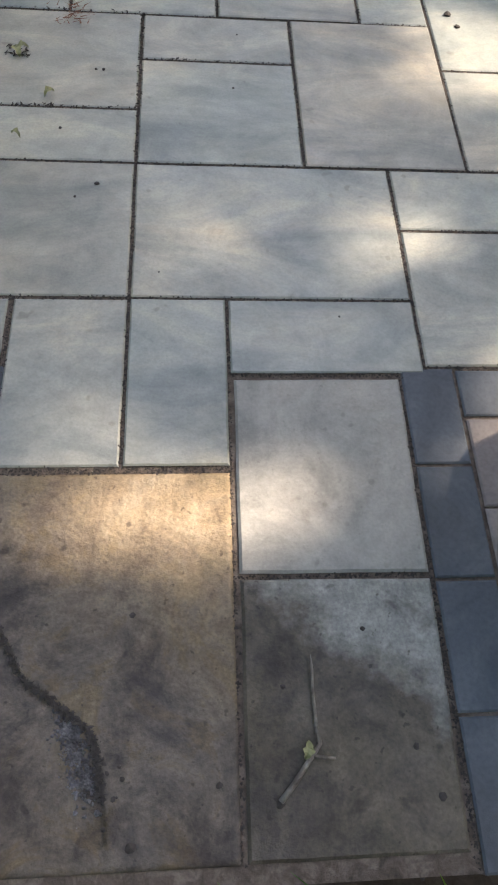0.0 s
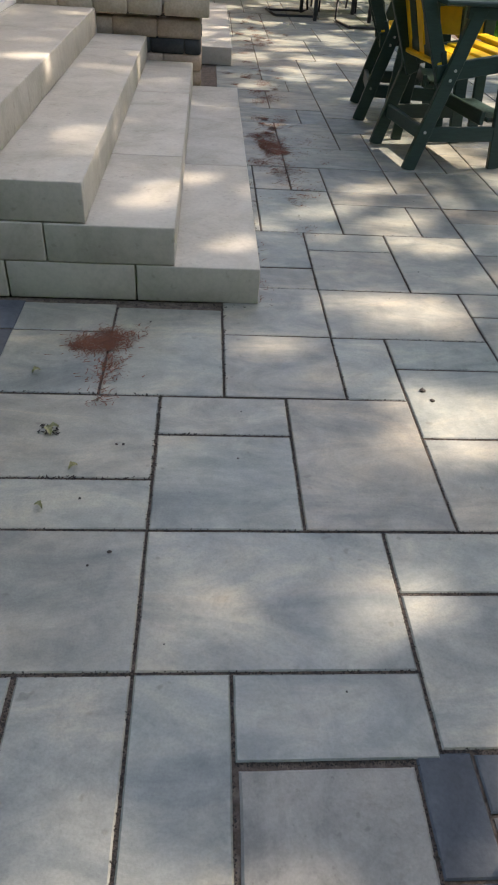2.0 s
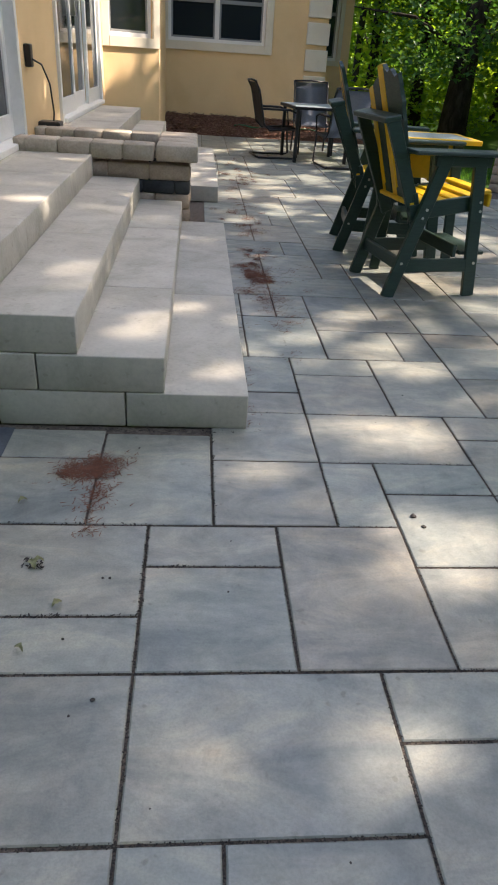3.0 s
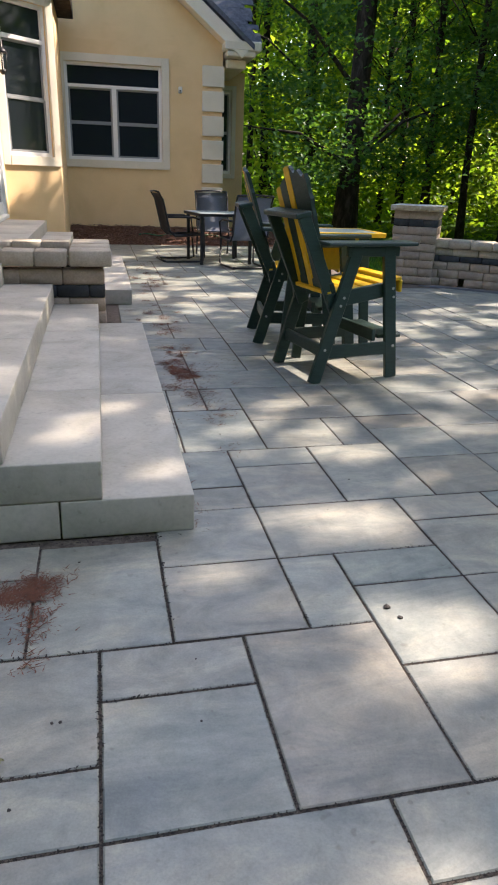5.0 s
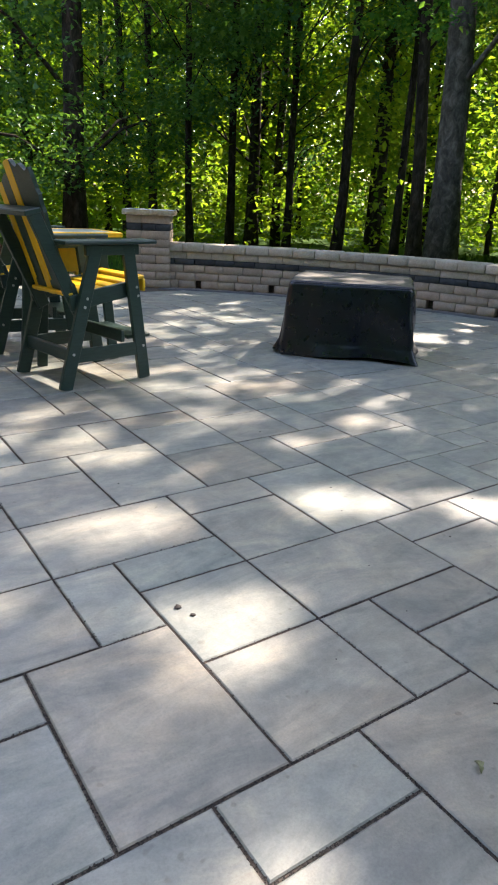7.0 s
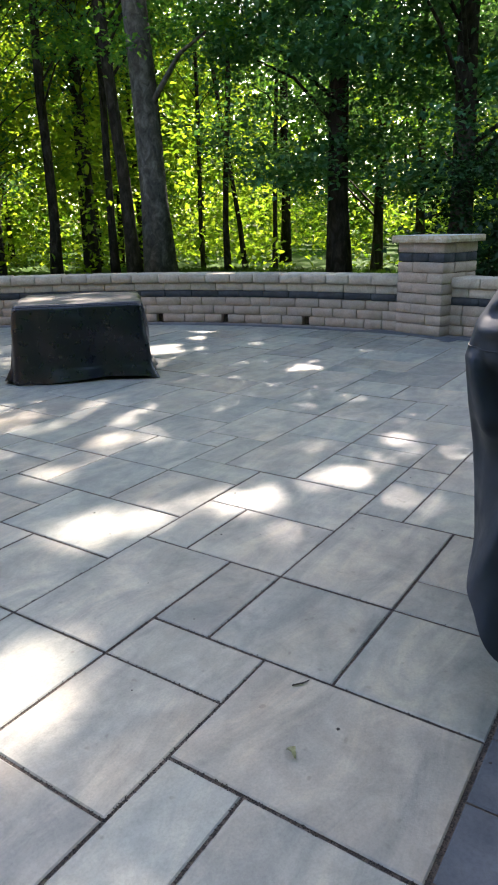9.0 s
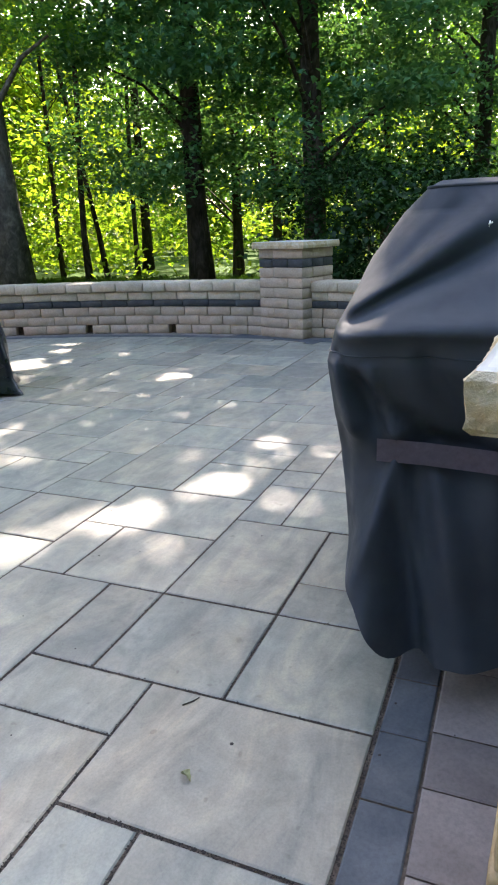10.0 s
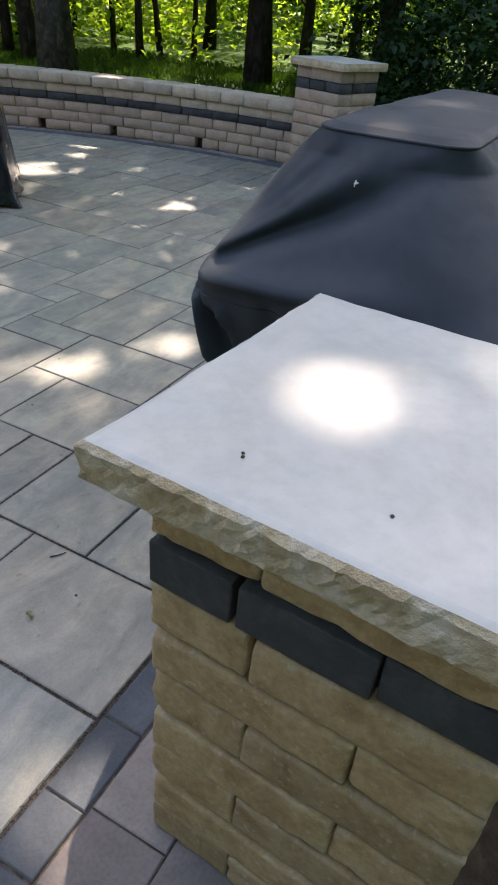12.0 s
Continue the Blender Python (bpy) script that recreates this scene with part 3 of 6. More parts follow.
def split_slab(x0, y0, x1, y1):
    """The old natural slab: a ragged step along the crack, a rough hollow beside it and a wavy surface."""
    bm = bmesh.new()
    nx, ny = 110, 156
    grid = []
    for j in range(ny + 1):
        row = []
        for i in range(nx + 1):
            x, y = x0 + (x1 - x0) * i / nx, y0 + (y1 - y0) * j / ny
            z = 0.001 + 0.0012 * noise.noise((x * 9, y * 9, 0)) + 0.0006 * noise.noise((x * 40, y * 40, 2))
            o = off_crack(x + 0.004 * noise.noise((x * 45, y * 45, 5)), y + 0.004 * noise.noise((x * 45, y * 45, 9)))
            if o > 0:
                z -= 0.008 * max(0.0, 1 - o / 0.08) * min(1.0, o / 0.003)
                z += 0.003 * noise.noise((x * 120, y * 120, 1)) * max(0.0, 1 - o / 0.035)
            else:
                z += 0.0015 * max(0.0, 1 + o / 0.02)
            edge = min(x1 - x, y - y0, y1 - y)
            z -= 0.004 * max(0.0, 1 - edge / 0.006)
            row.append(bm.verts.new((x, y, z)))
        grid.append(row)
    for j in range(ny):
        for i in range(nx):
            bm.faces.new((grid[j][i], grid[j][i + 1], grid[j + 1][i + 1], grid[j + 1][i])).smooth = True
    rim = [grid[0][i] for i in range(nx + 1)] + [grid[j][nx] for j in range(1, ny + 1)] + [grid[ny][i] for i in range(nx - 1, -1, -1)] + [grid[j][0] for j in range(ny - 1, 0, -1)]
    low = [bm.verts.new((v.co.x, v.co.y, -0.05)) for v in rim]
    for k in range(len(rim)):
        m = (k + 1) % len(rim)
        bm.faces.new((low[k], low[m], rim[m], rim[k]))
    return bm


def lay_pavers():
    """Dark soldier course along walkway, patio edge and wall; purple pavers by the pillar; the walkway's old flagstones."""
    rng = random.Random(3)

    def rect(name, mat, x0, y0, x1, y1, lift=0.0, g=0.002):
        w, h = round(x1 - x0 - 2 * g, 3), round(y1 - y0 - 2 * g, 3)
        key = (w, h, mat.name)
        if key not in BLOCKS:
            b = poly_slab([(-w / 2, -h / 2), (w / 2, -h / 2), (w / 2, h / 2), (-w / 2, h / 2)], -0.05, 0.0, 0.003)
            me = bpy.data.meshes.new(name)
            b.to_mesh(me)
            b.free()
            me.materials.append(mat)
            me.materials.append(SAND)
            BLOCKS[key] = me
        lay(name, BLOCKS[key], paving, (x0 + x1) / 2, (y0 + y1) / 2, lift + rng.uniform(-0.001, 0.001))

    for i in range(4):
        rect("border_paver", DARK_PAVER, 0.546, -0.388 - 0.222 * i, 0.660, -0.168 - 0.222 * i)
    rect("border_paver", DARK_PAVER, 0.662, -0.284, 0.816, -0.172)
    for i in range(10):
        rect("border_paver", DARK_PAVER, 0.816 + 0.204 * i, -0.284, 0.816 + 0.204 * (i + 1), -0.172)
    for i in range(4):
        rect("border_paver", DARK_PAVER, -0.362, -0.38 - 0.217 * i, -0.245, -0.163 - 0.217 * i)
    for i in range(8):
        rect("border_paver", DARK_PAVER, -0.675, -0.12 + 0.217 * i, -0.563, 0.097 + 0.217 * i)
    y = -0.287
    for j in range(4):
        x = 0.664
        k = 0
        while x < (3.4 if j < 3 else 0.8):
            w = (0.17, 0.25, 0.21)[(k + 2 * j) % 3]
            rect("purple_paver", PURPLE_PAVER, x, y - 0.19, x + w, y)
            x, k = x + w, k + 1
        y -= 0.19
    # walkway flagstones
    for pts, mat, name in (([(0.202, -0.593), (0.538, -0.597), (0.541, -0.195), (0.204, -0.197)], WORN, "flagstone"),
                           ([(0.200, -1.022), (0.532, -1.022), (0.538, -0.608), (0.203, -0.603)], OLD_GREY, "old_flagstone")):
        part(name, poly_slab(wavy(pts, 8, 4), -0.05, 0.001, 0.004), mat, paving).data.materials.append(SAND)
    part("old_flagstone", split_slab(-0.24, -1.023, 0.191, -0.401), OLD_BROWN, paving)
    # a purple row along the seat wall and a dark soldier course outside it
    for name, mat, r in (("purple_paver", PURPLE_PAVER, R_WALL - 0.062), ("border_paver", DARK_PAVER, R_WALL - 0.182)):
        b = poly_slab([(-0.057, -0.103), (0.057, -0.103), (0.057, 0.103), (-0.057, 0.103)], -0.05, 0.0, 0.003)
        me = bpy.data.meshes.new(name)
        b.to_mesh(me)
        b.free()
        me.materials.append(mat)
        me.materials.append(SAND)
        for i in range(40):
            a = radians(-20 + 1.92 * i)
            lay(name, me, paving, CX + r * math.cos(a), CY + r * math.sin(a), 0.001 + rng.uniform(0, 0.001), math.degrees(a))
    # dark course round the pillar at the wall's end
    turn = pose(7.12, 1.87, 0, 0, 0, -18)
    for k in range(5):
        for px, py, across in ((-0.355, -0.38 + 0.19 * k, False), (-0.38 + 0.19 * k, -0.475, True), (-0.38 + 0.19 * k, 0.475, True)):
            q = turn @ Vector((px, py, 0))
            w, h = (0.186, 0.11) if across else (0.11, 0.186)
            key = (w, h, "ring")
            if key not in BLOCKS:
                b = poly_slab([(-w / 2, -h / 2), (w / 2, -h / 2), (w / 2, h / 2), (-w / 2, h / 2)], -0.05, 0.0, 0.003)
                me = bpy.data.meshes.new("border_paver")
                b.to_mesh(me)
                b.free()
                me.materials.append(DARK_PAVER)
                me.materials.append(SAND)
                BLOCKS[key] = me
            lay("border_paver", BLOCKS[key], paving, q.x, q.y, 0.004, -18)


# ---- steps and planter ----
H = 0.151


def stairs(name, y0, y1, levels, label):
    st = tagged(empty(name), label, "steps")
    edges = [0.342, 0.014, -0.31, -0.655]
    for k in range(levels):
        x1 = edges[k]
        x0 = x1 - 0.482
        y = y0 + (0.0 if k != 2 else 0.006)
        first = 1.25 if k % 2 == 0 else 0.86
        while y < y1 - 0.01:
            e = min(y + first, y1)
            if y1 - e < 0.25:
                e = y1
            first = 1.25
            key = ("step", round(e - y, 2))
            if key not in BLOCKS:
                b = rough_block(0.478, e - y - 0.004, H - 0.002, len(BLOCKS), 0.006, 2, 0.0025)
                me = bpy.data.meshes.new("step_block")
                b.to_mesh(me)
                b.free()
                me.materials.append(STEP)
                BLOCKS[key] = me
            lay("step_block", BLOCKS[key], st, (x0 + x1) / 2, (y + e) / 2, k * H)
            y = e
        # the blocks further in along the near end
        x = x0
        while x > -1.2:
            xe = max(x - 0.49, -1.24)
            part("step_block", rough_block_at(xe, x, y0 + 0.003, y0 + 0.5, k * H, H), STEP, st)
            x = xe
    b = boxes((-1.24, y0 + 0.5, 0.0, -0.7, y1, H * levels - 0.004), bevel=0.003)
    part("landing", b, STEP, st)
    return st


def rough_block_at(x0, x1, y0, y1, z, h):
    b = rough_block(x1 - x0 - 0.005, y1 - y0, h - 0.002, x0 * 3 + z, 0.006, 2, 0.0025)
    bmesh.ops.translate(b, vec=((x0 + x1) / 2, (y0 + y1) / 2, z), verts=b.verts)
    return b


stairs("stone_steps", 1.635, 4.715, 4, "pale cast stone garden steps, four levels, up to the patio door")
stairs("far_stone_steps", 6.34, 9.5, 4, "pale cast stone steps up to the further door")


def planter():
    """Low raised bed between the two flights: courses of blocks, a charcoal band and heavy caps."""
    pl = tagged(empty("raised_planter"), "low planter of tumbled tan and charcoal blocks with heavy caps", "planter")
    x_out, x_in, y0, y1 = 0.07, -1.22, 4.735, 5.6
    rows = [(0.0, 0.115, BLOCK_GREY), (0.117, 0.115, BLOCK_GREY), (0.234, 0.105, BLOCK_GREY), (0.341, 0.095, BLOCK_DARK), (0.438, 0.115, BLOCK_GREY)]
    for k, (z, h, mat) in enumerate(rows):
        for y in (y0 + 0.08, y1 - 0.08):
            x = x_out - 0.002 - (0.12 if k % 2 else 0)
            if k % 2:
                lay("wall_block", block_mesh(0.116, 0.155, h, mat), pl, x_out - 0.06, y, z)
            while x > x_in + 0.05:
                w = min((0.24, 0.31, 0.27)[k % 3], x - x_in)
                lay("wall_block", block_mesh(w - 0.004, 0.155, h, mat), pl, x - w / 2, y, z)
                x -= w
        y = y0 + 0.165
        while y < y1 - 0.2:
            w = min(0.27, y1 - 0.165 - y)
            lay("wall_block", block_mesh(w - 0.004, 0.155, h, mat), pl, x_out - 0.08, y + w / 2, z, 90)
            y += w
    for y, ys in ((y0 + 0.08, -0.02), (y1 - 0.08, 0.02)):
        x = x_out - 0.27
        while x > x_in + 0.05:
            w = min(0.235, x - x_in)
            lay("cap_block", block_mesh(w - 0.004, 0.22, 0.112, WALL_CAP, 4, 0.009), pl, x - w / 2, y + ys, 0.578)
            x -= w
    for y in (y0 + 0.09, y0 + 0.36, y0 + 0.63, y1 - 0.06):
        lay("cap_block", block_mesh(0.31, 0.26, 0.115, WALL_CAP, 4, 0.009), pl, x_out - 0.1, y, 0.578)
    b = boxes((x_in, y0 + 0.14, 0.0, x_out - 0.14, y1 - 0.14, 0.5), bevel=0.0)
    part("planter_soil", b, SOIL, pl)


planter()


# ---- pillars and seat wall ----
def pillar(x, y, rz, label, mat, fine=False, w=0.562, c=0.333):
    p = tagged(empty("stone_pillar", x, y, 0, rz), label, "pillar", "patio pillars")
    d = w / 3
    seg = 2 if fine else 1
    rows = [(0.1035, mat)] * 7 + [(0.087, BLOCK_DARK), (0.1, mat)]
    z = 0.0
    for k, (h, m) in enumerate(rows):
        grow = 0.004 if m is BLOCK_DARK else random.uniform(-0.004, 0.004)
        for s in range(4):
            turn = Matrix.Rotation(s * math.pi / 2, 4, "Z")
            length = w - d
            start = -w / 2 if k % 2 else -w / 2 + d
            mid = start + length * random.uniform(0.42, 0.58)
            for u0, u1 in ((start, mid), (mid, start + length)) if m is BLOCK_DARK else ((start, start + length),):
                ob = new("wall_block", block_mesh(u1 - u0 - 0.008, d + grow * 0.5, h - (0.008 if fine else 0.004), m, 5, (0.0035 if m is BLOCK_DARK else 0.007) if fine else 0.007, seg, (0.0012 if m is BLOCK_DARK else 0.002) if fine else 0.003, fine))
                ob.parent = p
                ob.matrix_local = turn @ pose((u0 + u1) / 2, -w / 2 + d / 2 - grow / 2, z, 0, random.uniform(-0.5, 0.5), random.uniform(-0.8, 0.8))
        z += h
    # dark core: the shadow between the blocks is put into its colour
    part("core", boxes((-w / 2 + 0.03, -w / 2 + 0.03, 0.0, w / 2 - 0.03, w / 2 - 0.03, z - 0.004), bevel=0), SOIL, p)
    # cap: smooth top, rock-faced rim
    n = 64 if fine else 16
    bm = bmesh.new()
    rows_z = (0.0, 0.008, 0.02, 0.032, 0.044, 0.056, 0.064) if fine else (0.0, 0.03, 0.064)
    rings = []
    for j, zz in enumerate(rows_z):
        ring = []
        for s in range(4):
            for i in range(n):
                u = -c + 2 * c * i / n
                px, py = ((u, -c), (c, u), (-u, c), (-c, -u))[s]
                q = Vector((px * 14 + x * 5, py * 14, zz * 30))
                rim = j in (0, len(rows_z) - 1)
                o = (0.001 if rim else 0.004) * noise.noise(q) + (0.0012 if rim else 0.0045) * abs(noise.noise(q * 2.2)) + (0.0008 if rim else 0.0045) * noise.noise(q * 5.0) - (0.006 if rim else 0.0)
                sc = 1 + o / c
                ring.append(bm.verts.new((px * sc, py * sc, z + zz + (0.002 * noise.noise(q) if j == len(rows_z) - 1 else 0))))
        rings.append(ring)
    m = len(rings[0])
    for r0, r1 in zip(rings, rings[1:]):
        for i in range(m):
            bm.faces.new((r0[i], r0[(i + 1) % m], r1[(i + 1) % m], r1[i]))
    bm.faces.new(rings[0][::-1])
    edge = part("cap_rim", bm, CAP_EDGE, p, "rock-faced limestone rim")
    bm = bmesh.new()
    me = edge.data
    last = [me.vertices[(len(rows_z) - 1) * m + i].co for i in range(m)]
    vs = [bm.verts.new((q.x, q.y, q.z)) for q in last]
    vi = [bm.verts.new((q.x * 0.97, q.y * 0.97, z + rows_z[-1] + 0.003)) for q in last]
    for i in range(m):
        bm.faces.new((vs[i], vs[(i + 1) % m], vi[(i + 1) % m], vi[i])).smooth = True
    bm.faces.new(vi)
    part("cap_top", bm, CAP, p, "smooth pale limestone top")
    return p


pillar(1.117, -0.702, -3.5, "tan tumbled block pillar with charcoal band and limestone cap", BLOCK, True, 0.536, 0.327)
pillar(7.12, 1.87, -18, "tan block pillar with limestone cap at the curved wall's end", BLOCK_GREY)
pillar(4.17, 8.02, -32, "tan block pillar with limestone cap beside the lawn", BLOCK_GREY)


def seat_wall():
    w = tagged(empty("seat_wall"), "curved low seat wall of tan blocks with charcoal band", "wall")
    rows = [(0.0, 0.101, BLOCK_GREY, 0.25), (0.102, 0.101, BLOCK_GREY, 0.31), (0.204, 0.101, BLOCK_GREY, 0.27), (0.306, 0.075, BLOCK_DARK, 0.3), (0.382, 0.09, WALL_CAP, 0.33)]
    a_end, a_start = radians(-26), radians(54.5)
    gaps = [math.atan2(y - CY, x - CX) for x, y in ((7.0, 4.38), (7.18, 3.34), (5.37, 6.85), (4.62, 7.5), (6.73, 5.2))]
    rng = random.Random(8)
    for k, (z, h, mat, length) in enumerate(rows):
        a = a_end + (0.011 * k)
        r = R_WALL + 0.13 - (0.006 if mat is BLOCK_DARK else 0)
        while a < a_start:
            ln = length * rng.uniform(0.8, 1.15)
            step = ln / R_WALL
            if k == 0:
                near = [g for g in gaps if a - 0.004 < g < a + step + 0.012]
                if near:
                    step = max(near[0] - 0.006 - a, 0.0)
                    if step * R_WALL > 0.07:
                        lay("wall_block", block_mesh(round(step * R_WALL - 0.004, 2), 0.26, h - 0.001, mat, 5, 0.007, 1, 0.003), w, CX + r * math.cos(a + step / 2), CY + r * math.sin(a + step / 2), z, math.degrees(a + step / 2) + 90)
                    a = near[0] + 0.0065
                    continue
            m = a + step / 2
            lay("wall_block", block_mesh(round(ln - 0.003, 2), 0.26, h - 0.001, mat, 5, 0.007, 1, 0.003), w, CX + r * math.cos(m), CY + r * math.sin(m), z, math.degrees(m) + 90 + rng.uniform(-0.6, 0.6))
            a += step + 0.0004
    a = a_end
    while a < a_start:
        ln = 0.30 * rng.uniform(0.85, 1.1)
        step = ln / R_WALL
        m = a + step / 2
        r = R_WALL + 0.13
        lay("cap_block", block_mesh(round(ln - 0.004, 2), 0.33, 0.105, WALL_CAP, 4, 0.012, 1, 0.003), w, CX + r * math.cos(m), CY + r * math.sin(m), 0.473, math.degrees(m) + 90)
        a += step + 0.0003
    # dark fill behind the weep gaps
    bm = bmesh.new()
    n = 40
    ring = []
    for i in range(n + 1):
        t = a_end + (a_start - a_end) * i / n
        ring.append([bm.verts.new((CX + rr * math.cos(t), CY + rr * math.sin(t), zz)) for rr, zz in ((R_WALL + 0.1, 0.0), (R_WALL + 0.1, 0.43), (R_WALL + 0.2, 0.43), (R_WALL + 0.2, 0.0))])
    for p, q in zip(ring, ring[1:]):
        for i in range(4):
            bm.faces.new((p[i], q[i], q[(i + 1) % 4], p[(i + 1) % 4]))
    bmesh.ops.recalc_face_normals(bm, faces=bm.faces)
    part("core", bm, SAND, w)


seat_wall()


# ---- house ----
def wall_with_openings(name, length, z0, z1, openings, thick, m, label, material):
    """An upright wall along local x with rectangular openings (x0, z0, x1, z1) right through it."""
    bm = bmesh.new()
    xs = sorted({0.0, length, *[o[0] for o in openings], *[o[2] for o in openings]})
    zs = sorted({z0, z1, *[o[1] for o in openings], *[o[3] for o in openings]})
    for xa, xb in zip(xs, xs[1:]):
        za = None
        for zl, zh in zip(zs, zs[1:]):
            hole = any(o[0] <= xa and xb <= o[2] and o[1] <= zl and zh <= o[3] for o in openings)
            if not hole and za is None:
                za = zl
            if hole and za is not None:
                box(bm, xa, 0, za, xb, thick, zl)
                za = None
        if za is not None:
            box(bm, xa, 0, za, xb, thick, z1)
    bmesh.ops.remove_doubles(bm, verts=bm.verts, dist=0.0005)
    bmesh.ops.transform(bm, matrix=m, verts=bm.verts)
    return tagged(part(name, bm, material), label, "wall", kind="structure")


def window(name, m, w, h, trim, label, transom=0.0, columns=2, sash=True, blind=False):
    """A window in an opening whose lower left corner is m; local x along the wall, y into it, z up."""
    wi = tagged(empty(name), label, "window", kind="structure")
    wi.matrix_world = m
    t = trim
    part("casing", boxes((-t, -0.035, -t, 0, 0.0, h + t), (w, -0.035, -t, w + t, 0.0, h + t), (0, -0.035, h, w, 0.0, h + t), (0, -0.04, -t, w, 0.0, 0), bevel=0.004), TRIM, wi)
    f = 0.055
    part("window_frame", boxes((0, 0.02, 0, f, 0.1, h), (w - f, 0.02, 0, w, 0.1, h), (f, 0.02, h - f, w - f, 0.1, h), (f, 0.02, 0, w - f, 0.1, f), bevel=0.004), WHITE, wi)
    top = h - transom - f if transom else h - f
    if transom:
        part("transom_bar", boxes((f, 0.015, top - f, w - f, 0.1, top), bevel=0.004), WHITE, wi)
        part("pane", boxes((f, 0.07, top, w - f, 0.076, h - f), bevel=0), GLASS, wi)
        # added panel whose pale colour stands in for a reflection
        if blind:
            part("blind", boxes((f, 0.085, top, w - f, 0.095, h - f), bevel=0), REFLECTION, wi, "pale grey-green panel standing in for the top pane's reflection")
        top -= f
    cw = (w - 2 * f) / columns
    for c in range(columns):
        x0, x1 = f + c * cw, f + (c + 1) * cw
        if c:
            part("mullion", boxes((x0 - 0.04, 0.012, f, x0 + 0.04, 0.1, top), bevel=0.004), WHITE, wi)
        s = 0.03
        mid = f + (top - f) * 0.5
        for zl, zh, dy in ((f, mid, 0.03), (mid, top, 0.05)) if sash else ((f, top, 0.04),):
            g = 0.042 if columns > 1 else 0.0
            xa, xb = x0 + (g if c else 0), x1 - (g if c < columns - 1 else 0)
            leaf = part("sash", boxes((xa, dy, zl, xa + s, dy + 0.035, zh), (xb - s, dy, zl, xb, dy + 0.035, zh), (xa + s, dy, zh - s, xb - s, dy + 0.035, zh), (xa + s, dy, zl, xb - s, dy + 0.035, zl + s), bevel=0.003), SASH, wi)
            part("pane", boxes((xa + s, dy + 0.015, zl + s, xb - s, dy + 0.02, zh - s), bevel=0), GLASS, leaf)
    return wi


def patio_door(name, m, w, h, panels, label):
    d = tagged(empty(name), label, "door", kind="structure")
    d.matrix_world = m
    f = 0.07
    part("door_frame", boxes((0, -0.03, 0, f, 0.14, h), (w - f, -0.03, 0, w, 0.14, h), (f, -0.03, h - f, w - f, 0.14, h), (f, -0.06, 0, w - f, 0.14, 0.045), bevel=0.005), WHITE, d)
    pw = (w - 2 * f) / panels
    for i in range(panels):
        x0, x1, y = f + i * pw, f + (i + 1) * pw, 0.01 + 0.045 * (i % 2)
        s = 0.085
        panel = part("door_panel", boxes((x0, y, 0.05, x0 + s, y + 0.04, h - f), (x1 - s, y, 0.05, x1, y + 0.04, h - f), (x0 + s, y, h - f - s, x1 - s, y + 0.04, h - f), (x0 + s, y, 0.05, x1 - s, y + 0.04, 0.05 + 0.16), bevel=0.004), WHITE, d)
        part("pane", boxes((x0 + s, y + 0.017, 0.21, x1 - s, y + 0.022, h - f - s), bevel=0), GLASS, panel)
    part("door_handle", boxes((f + pw - 0.05, -0.045, 0.95, f + pw - 0.03, 0.012, 1.15), bevel=0.006), STEEL, panel)
    return d


XW = -1.24
# main wall, facing the patio; local x runs along world y
M_MAIN = Matrix.Translation((XW, 2.2, 0)) @ Matrix.Rotation(math.pi / 2, 4, "Z")
wall_with_openings("wall_main", 8.17, -0.1, 3.6, [(0.72, 0.60, 2.95, 2.72), (4.55, 0.60, 7.75, 3.1)], 0.22, M_MAIN, "tan stucco house wall with patio doors", STUCCO)
patio_door("door_1", M_MAIN @ pose(0.722, 0, 0.602), 2.226, 2.116, 2, "white-framed sliding patio door with dark glass")
patio_door("door_2", M_MAIN @ pose(4.552, 0, 0.602), 3.196, 2.496, 3, "white-framed triple patio door above the far steps")
part_wall = boxes((XW - 8, 2.0, -0.1, XW - 0.001, 2.2, 3.6), (XW - 8, 2.2, 3.45, XW + 0.4, 10.4, 3.6), bevel=0)
tagged(part("wall_side", part_wall, STUCCO), "tan stucco side wall and soffit of the house", "wall", kind="structure")

# angled bay
P0, P1 = Vector((XW, 10.37, 0)), Vector((-0.485, 11.10, 0))
ang = math.atan2(P1.y - P0.y, P1.x - P0.x)
L = (P1 - P0).length
M_BAY = Matrix.Translation(P0) @ Matrix.Rotation(ang, 4, "Z")
wall_with_openings("wall_bay", L, -0.1, 3.7, [(0.10, 1.43, L - 0.135, 3.42)], 0.2, M_BAY, "tan stucco angled bay wall with tall window", STUCCO)
window("window_1", M_BAY @ pose(0.10, 0, 1.43), L - 0.235, 1.99, 0.13, "tall white sash window with cream casing in the bay", 0.38, 1)
tagged(part("wall_bay_return", boxes((-0.68, 11.11, -0.1, -0.486, 13.5, 3.7), bevel=0), STUCCO), "tan stucco return wall of the bay", "wall", kind="structure")
tagged(part("soffit", boxes((XW - 0.3, 10.72, 3.70, -0.25, 13.3, 3.77), (-0.26, 10.70, 3.70, -0.22, 13.3, 3.92), bevel=0.004), BARK), "brown wooden eave over the bay", "soffit", kind="structure")

